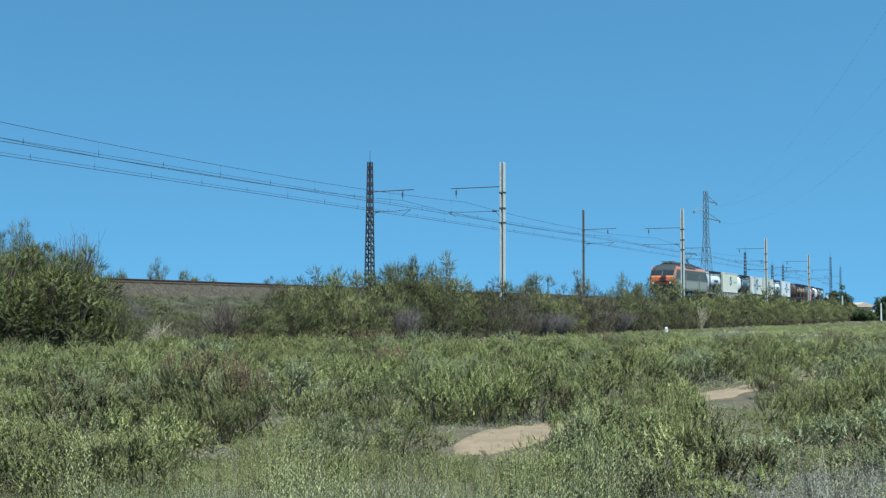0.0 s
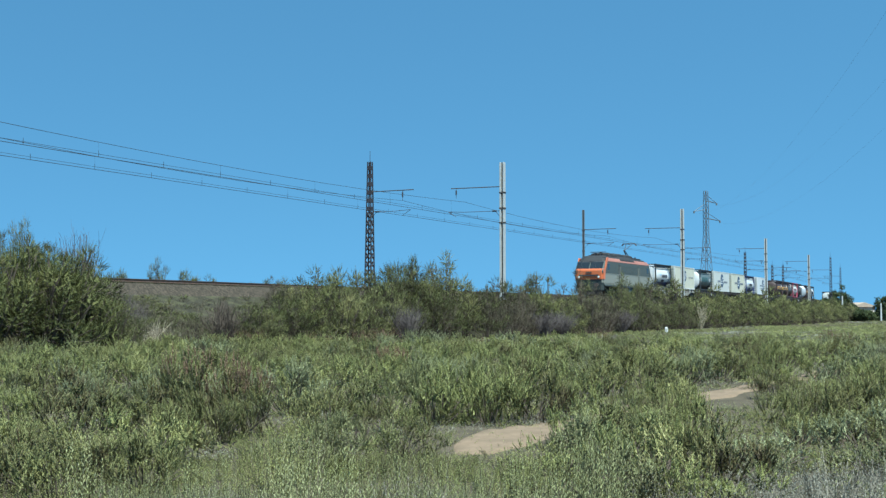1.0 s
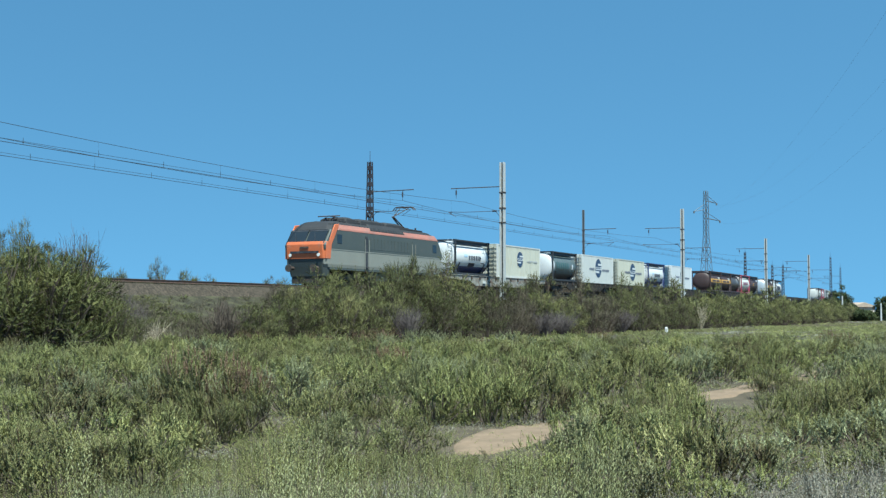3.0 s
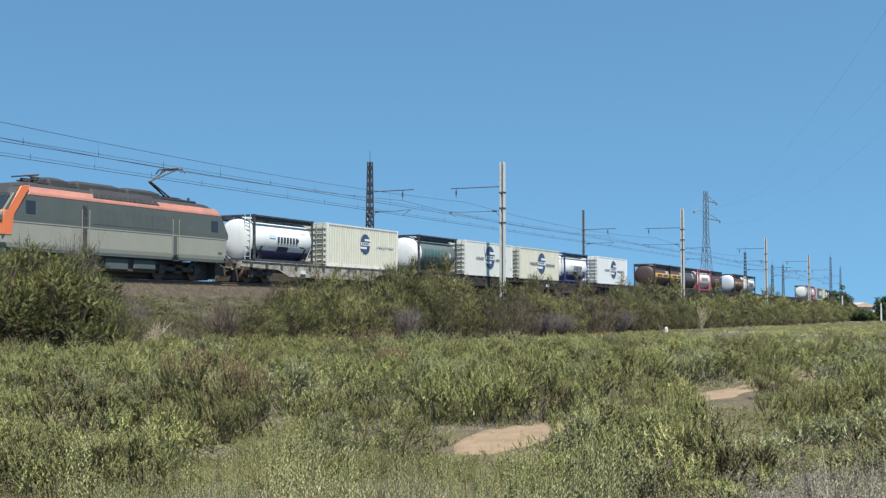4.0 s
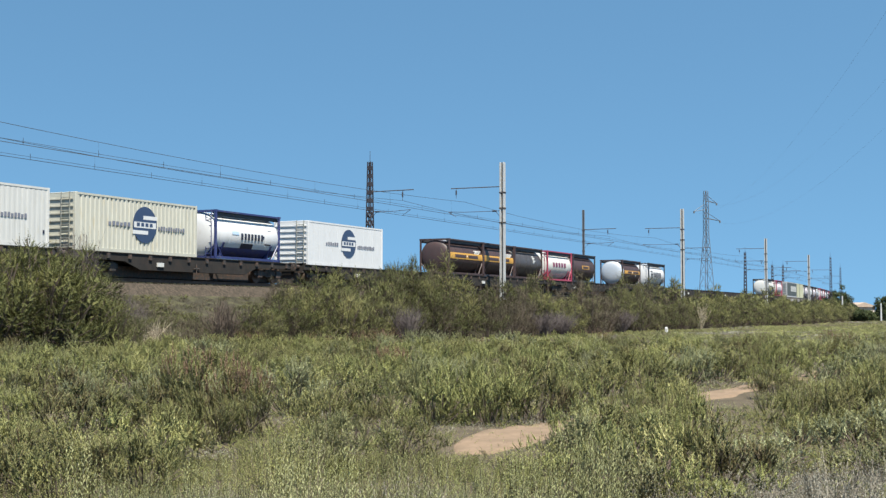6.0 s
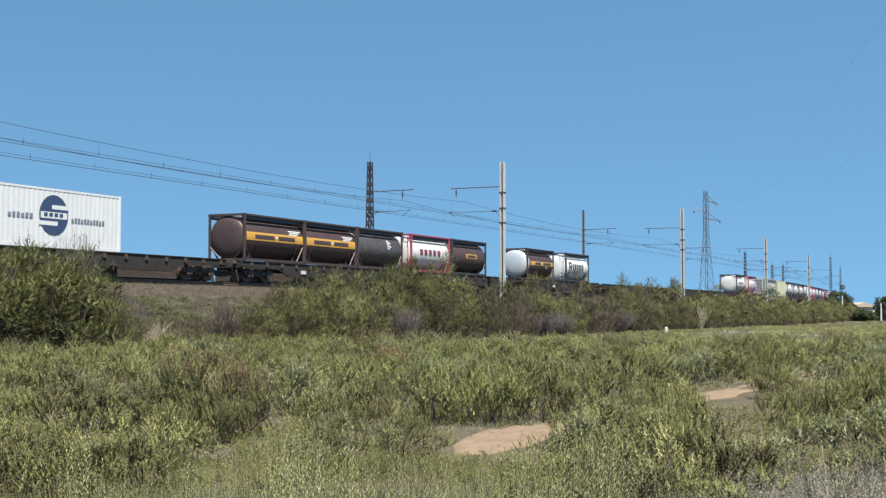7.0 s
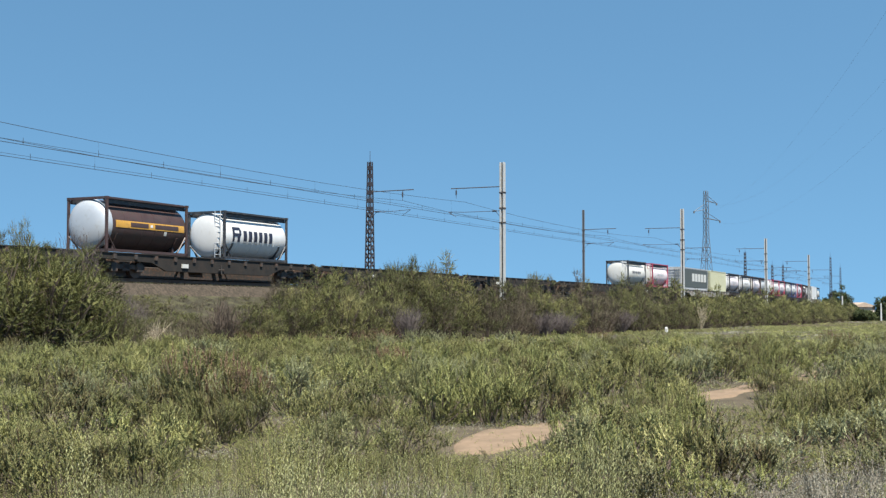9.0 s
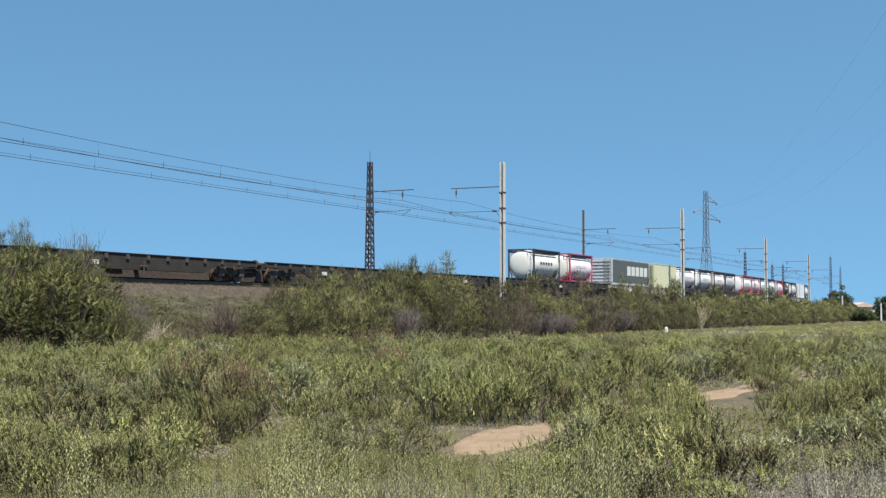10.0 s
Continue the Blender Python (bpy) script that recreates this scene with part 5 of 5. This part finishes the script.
def shrub_kind(rng, mat, height, radius, lobes, sprays, pairs, leaf, wide):
    """A many-stemmed shrub: feathery sprays on rounded heads of several sizes, with gaps; its foot at 0."""
    s = thing("tamarisk_shrub", "feathery green tamarisk shrub at the foot of the embankment", "shrub", "shrubs along the railway")
    leaves, faces, woody = [], [], []
    bm = bmesh.new()
    for k in range(lobes):
        a, q = rng.uniform(0, 2 * np.pi), rng.uniform(0, 1) ** 0.6
        size = radius * rng.uniform(0.17, 0.33)
        top = height * (1.0 - 0.42 * q * q) * rng.uniform(0.82, 1.0)
        z = rng.uniform(0.12, 1.0) ** 0.7 * (top - size)
        c = np.array([math.cos(a) * q * radius * 0.85, math.sin(a) * q * radius * 0.85, max(z, 0.5 * size)])
        d = unit(rng.normal(0, 1, (sprays, 3)) + [0, 0, 0.35])
        base = c + d * size * rng.uniform(0.3, 0.9, (sprays, 1)) * [1, 1, 0.85]
        way = unit(0.75 * d + [0, 0, 0.4] + rng.normal(0, 0.25, (sprays, 3)))
        tip = base + way * height * rng.uniform(0.045, 0.09, (sprays, 1))
        base[:, 2], tip[:, 2] = np.maximum(base[:, 2], 0.02), np.maximum(tip[:, 2], 0.05)
        quads, w = shoots(rng, base, tip, leaf, wide, pairs, start=0.0, stem=0.006, splay=(0.4, 1.2))
        body = unit(0.75 * unit(quads.mean(1) - c) + 0.35 * outward(quads, height, radius))
        leaves.append(quads)
        faces.append(facing(quads, body, 0.8, 0.3))
        woody.append(w)
        bar(bm, (0.15 * c[0], 0.15 * c[1], 0), tuple(c), 0.016, 5)
        for j in range(3):
            bar(bm, tuple(c * 0.8), tuple(c + d[j] * size * 0.9), 0.01, 4)
    part("trunk", bm, M_BARK, s)
    ob = new("crown", leaf_mesh("crown", np.concatenate(leaves), [mat, M_BARK], np.concatenate(faces), np.concatenate(woody)))
    ob.parent = s
    return s


def bare_shrub(rng, height, radius, twigs, label, mat, thick=1.0):
    s = thing("bare_shrub", label, "shrub")
    bm = bmesh.new()
    for k in range(twigs):
        a, q = rng.uniform(0, 2 * np.pi), rng.uniform(0.1, 1)
        tip = Vector((radius * q * math.cos(a), radius * q * math.sin(a), height * rng.uniform(0.6, 1)))
        mid = Vector((tip.x * 0.45, tip.y * 0.45, tip.z * 0.5))
        bar(bm, (tip.x * 0.1, tip.y * 0.1, 0), mid, 0.018 * thick, 4)
        bar(bm, mid, tip, 0.009 * thick, 4)
        for j in range(16):
            p = mid.lerp(tip, rng.uniform(-0.3, 1))
            bar(bm, p, p + Vector(rng.normal(0, 0.16, 3)) + Vector((0, 0, 0.3)), 0.005 * thick, 3)
    part("twig_crown", bm, mat, s)
    return s


def hedge():
    rng = np.random.default_rng(21)
    mat = foliage("tamarisk_leaves", TAMARISK, 0.9, per_object=0.75)
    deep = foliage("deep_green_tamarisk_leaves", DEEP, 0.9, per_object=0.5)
    dull = foliage("dull_tamarisk_leaves", DULL, 0.9, per_object=0.3)
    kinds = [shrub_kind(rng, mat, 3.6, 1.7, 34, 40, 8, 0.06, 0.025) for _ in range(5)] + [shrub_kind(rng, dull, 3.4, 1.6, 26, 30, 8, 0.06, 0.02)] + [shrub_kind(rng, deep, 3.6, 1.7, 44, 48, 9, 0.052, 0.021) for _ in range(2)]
    kinds += [shrub_kind(rng, mat, 3.6, 1.7, 24, 22, 5, 0.11, 0.048) for _ in range(3)]
    tagged(kinds[5], "greyish half-dry tamarisk shrub at the foot of the embankment")
    used = set()

    def plant(k, l, w, s, up=1.0, z=-0.05):
        p = on_track(l, w).translation
        m = pose(p.x, p.y, z, 0, 0, rng.uniform(0, 360)) @ Matrix.Diagonal((s, s, s * up, 1))
        if k not in used:
            used.add(k)
            kinds[k].matrix_basis = m
        else:
            copy_thing(kinds[k], pose(0, 0, 0)).matrix_basis = m
    l = 45.5
    while l < 250:
        for w, s in ((32.6, 1.0), (30.8, 0.72)):
            ll, ww = l + rng.uniform(-0.8, 0.8), w + rng.uniform(-0.5, 0.5)
            tall = 1 + 0.3 * noise.noise(Vector((ll * 0.16, 0, 4)))
            tall += 0.12 * math.exp(-((ll - 61.5) / 2.5) ** 2) + (0.07 if ll > 64 else -0.06)
            if l < 50:
                tall *= 0.8
            plant(int(rng.integers(8, 11)) if l > 115 else 5 if rng.uniform() < 0.3 else int(rng.integers(5)), ll, ww, s * tall * rng.uniform(0.88, 1.25), rng.uniform(1.02, 1.26))
        l += 1.7 + (l - 46) * 0.008
    for k in range(26):
        plant(int(rng.integers(6)), -58 + 3.1 * k + rng.uniform(-1, 1), 31.8 + rng.uniform(-1, 1), rng.uniform(0.7, 1.1))
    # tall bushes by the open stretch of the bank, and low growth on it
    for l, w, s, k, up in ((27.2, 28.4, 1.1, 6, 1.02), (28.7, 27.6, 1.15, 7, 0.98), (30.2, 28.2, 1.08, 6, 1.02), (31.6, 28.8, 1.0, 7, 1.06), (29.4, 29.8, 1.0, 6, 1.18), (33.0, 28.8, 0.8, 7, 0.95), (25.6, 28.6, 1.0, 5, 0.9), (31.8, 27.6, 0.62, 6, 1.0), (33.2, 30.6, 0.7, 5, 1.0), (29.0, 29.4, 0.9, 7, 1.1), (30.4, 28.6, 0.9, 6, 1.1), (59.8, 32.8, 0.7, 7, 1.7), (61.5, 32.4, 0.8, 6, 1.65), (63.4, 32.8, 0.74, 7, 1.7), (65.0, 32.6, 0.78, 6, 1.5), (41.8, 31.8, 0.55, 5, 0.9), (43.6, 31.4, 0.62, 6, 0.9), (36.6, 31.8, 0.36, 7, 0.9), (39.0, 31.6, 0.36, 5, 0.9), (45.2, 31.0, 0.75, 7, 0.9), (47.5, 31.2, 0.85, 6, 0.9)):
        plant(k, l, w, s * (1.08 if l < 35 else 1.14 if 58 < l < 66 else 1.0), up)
    # shoots that stand above the bank
    for k in range(6):
        l, w = 51 + 8 * rng.uniform(), rng.uniform(34.4, 36.0)
        plant(int(rng.integers(6)), l, w, rng.uniform(0.3, 0.5), rng.uniform(1.15, 1.5), 2.44 * (w - 31.4) / 6.6 - 0.15)
    # growth beyond the tracks, whose tops show over the rails
    for k in range(13):
        l, w = 57.5 + 21.0 * (k + rng.uniform(-0.5, 0.5)) / 13, rng.uniform(50.0, 52.0)
        top = rng.uniform(3.9, 4.8) if l < 70 else rng.uniform(3.7, 4.4)
        s = (top - 0.9) / 3.6
        plant(int(rng.integers(5)), l, w, s * 0.62, 1.88, 0.9)
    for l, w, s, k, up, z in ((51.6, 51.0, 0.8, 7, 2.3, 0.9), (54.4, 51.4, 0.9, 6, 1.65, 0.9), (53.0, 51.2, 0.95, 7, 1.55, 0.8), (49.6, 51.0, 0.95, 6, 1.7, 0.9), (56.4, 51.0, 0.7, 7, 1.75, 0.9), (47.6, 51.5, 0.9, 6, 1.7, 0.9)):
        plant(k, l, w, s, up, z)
    for l, w, h, r, label, mat, thick in ((117.0, 30.2, 2.4, 1.3, "tuft of tall bleached reeds by the shrubs", M_STRAW, 1.4), (33.4, 30.4, 4.4, 0.8, "tall bare grey shrub with thin twigs", M_BARE, 0.6), (42.0, 30.6, 1.9, 1.1, "bare brown shrub on the embankment", M_BARK, 1.2), (37.6, 30.6, 1.0, 1.5, "bleached dry stalks below the embankment", M_STRAW, 0.6), (35.4, 30.4, 2.2, 1.4, "bare purplish grey shrub below the embankment", M_BARE, 0.6), (36.8, 31.4, 2.0, 1.3, "bare purplish grey shrub below the embankment", M_BARE, 0.6), (56.3, 29.6, 1.7, 1.2, "bare dark twigs at the foot of the shrubs", M_BARE, 1.0), (75.4, 29.6, 1.5, 1.3, "bare purplish twigs at the foot of the shrubs", M_BARE, 1.0), (78.2, 29.5, 1.4, 1.3, "bare purplish twigs at the foot of the shrubs", M_BARE, 1.0), (92.0, 29.8, 1.7, 1.5, "bare dark twigs at the foot of the shrubs", M_BARE, 1.2)):
        b = bare_shrub(rng, h, r, 14 if mat == M_STRAW else 90 if h > 4 else 60, label, mat, thick)
        b.matrix_basis = Matrix.Translation(on_track(l, w, -0.03).translation)


def bank_growth():
    """Dry grass and low weeds on the slope of the bank."""
    rng = np.random.default_rng(31)
    tufts = [tuft(rng, 12, 0.42, 0.4, 0.13, 0.024, 3, start=0.05, stem=0.008) for _ in range(5)]
    for name, mat, count, label in (("bank_grass", foliage("dry_grass", DULL, 0.5), 3000, "dry grey-brown grass on the embankment slope"), ("bank_weeds", foliage("bank_weed_leaves", DEEP, 0.5), 2400, "low dull green weeds on the embankment slope")):
        places = []
        for k in range(count):
            l, t = 34 + 12 * rng.uniform() if k % 4 == 0 else 20 + 230 * rng.uniform() ** 1.6, rng.uniform(0, 1)
            p = on_track(l, 31.2 + 6.6 * t, -0.06 + 2.44 * max(0, t - 0.03)).translation
            places.append((p.x, p.y, p.z, rng.uniform(0.7, 1.3), rng.uniform(0.4, 1.1) * (1.2 - 0.6 * t)))
        tagged(new(name, grown(name, spread(tufts, places, rng), [mat, M_BARK])), label, "grass", kind="stuff")


def posts():
    """Small upright things beyond the field."""
    for x, y, h in ((79.8, 250, 5.0), (84.0, 240, 3.4)):
        post = thing("concrete_post", "pale square concrete post beyond the field", "post", "posts beyond the field", pose(x, y, 0))
        part("shaft", loft([(-0.2, -0.16, 0.16, 0.16), (h, -0.11, 0.11, 0.11)], 0.02), M_GALV, post)
    stone = thing("marker_stone", "small whitewashed marker stone in the grass", "stone", at=pose(17.3, 97, 0))
    part("block", loft([(-0.1, -0.12, 0.12, 0.1), (0.4, -0.11, 0.11, 0.09), (0.46, -0.07, 0.07, 0.06)], 0.03), M_WHITE, stone)


def surroundings():
    posts()
    rng = np.random.default_rng(5)
    mat = foliage("far_tree_leaves", [(0.0, (0.03, 0.04, 0.02)), (1.0, (0.09, 0.11, 0.045))], 0.4, per_object=0.3)
    for x, y, h, r in ((90.5, 290, 7.6, 2.6), (93.0, 291, 7.9, 2.8), (101.0, 286, 6.4, 2.8), (104, 290, 7.6, 3.2), (85.5, 280, 5.4, 2.6), (79.5, 240, 3.2, 2.6), (84.5, 250, 3.0, 2.6), (75.5, 225, 2.6, 2.2), (88.5, 248, 2.8, 2.6), (92.5, 262, 2.8, 2.4)):
        t = shrub_kind(rng, mat, h * 1.06, r, 40, 44, 5, 0.26, 0.13)
        t.name = "far_tree"
        tagged(t, "dark green rounded tree in the distance", "tree", "distant trees")
        t.matrix_basis = pose(x, y, 0)
    house = thing("house", "small pale plastered house with a clay tile roof", "house", at=pose(99.6, 302, 0, 0, 0, 20))
    part("wall", boxes((-3.2, 3.2, -3, 3, 0, 3.0)), M_PLASTER, house)
    part("roof", prism([(-3.6, 3.0), (3.6, 3.0), (3.6, 3.15), (0, 4.1), (-3.6, 3.15)], -3.4, 3.4), M_TILES, house)
    for x in (-1.9, 0.2, 2.1):
        part("window", boxes((x - 0.45, x + 0.45, -3.02, -2.95, 1.0, 2.1)), M_GLASS, house)


ground()
sandy_path()
railway()
overhead_line()
pylon()
train()
hedge()
bank_growth()
bushes()
surroundings()
field()
motions()
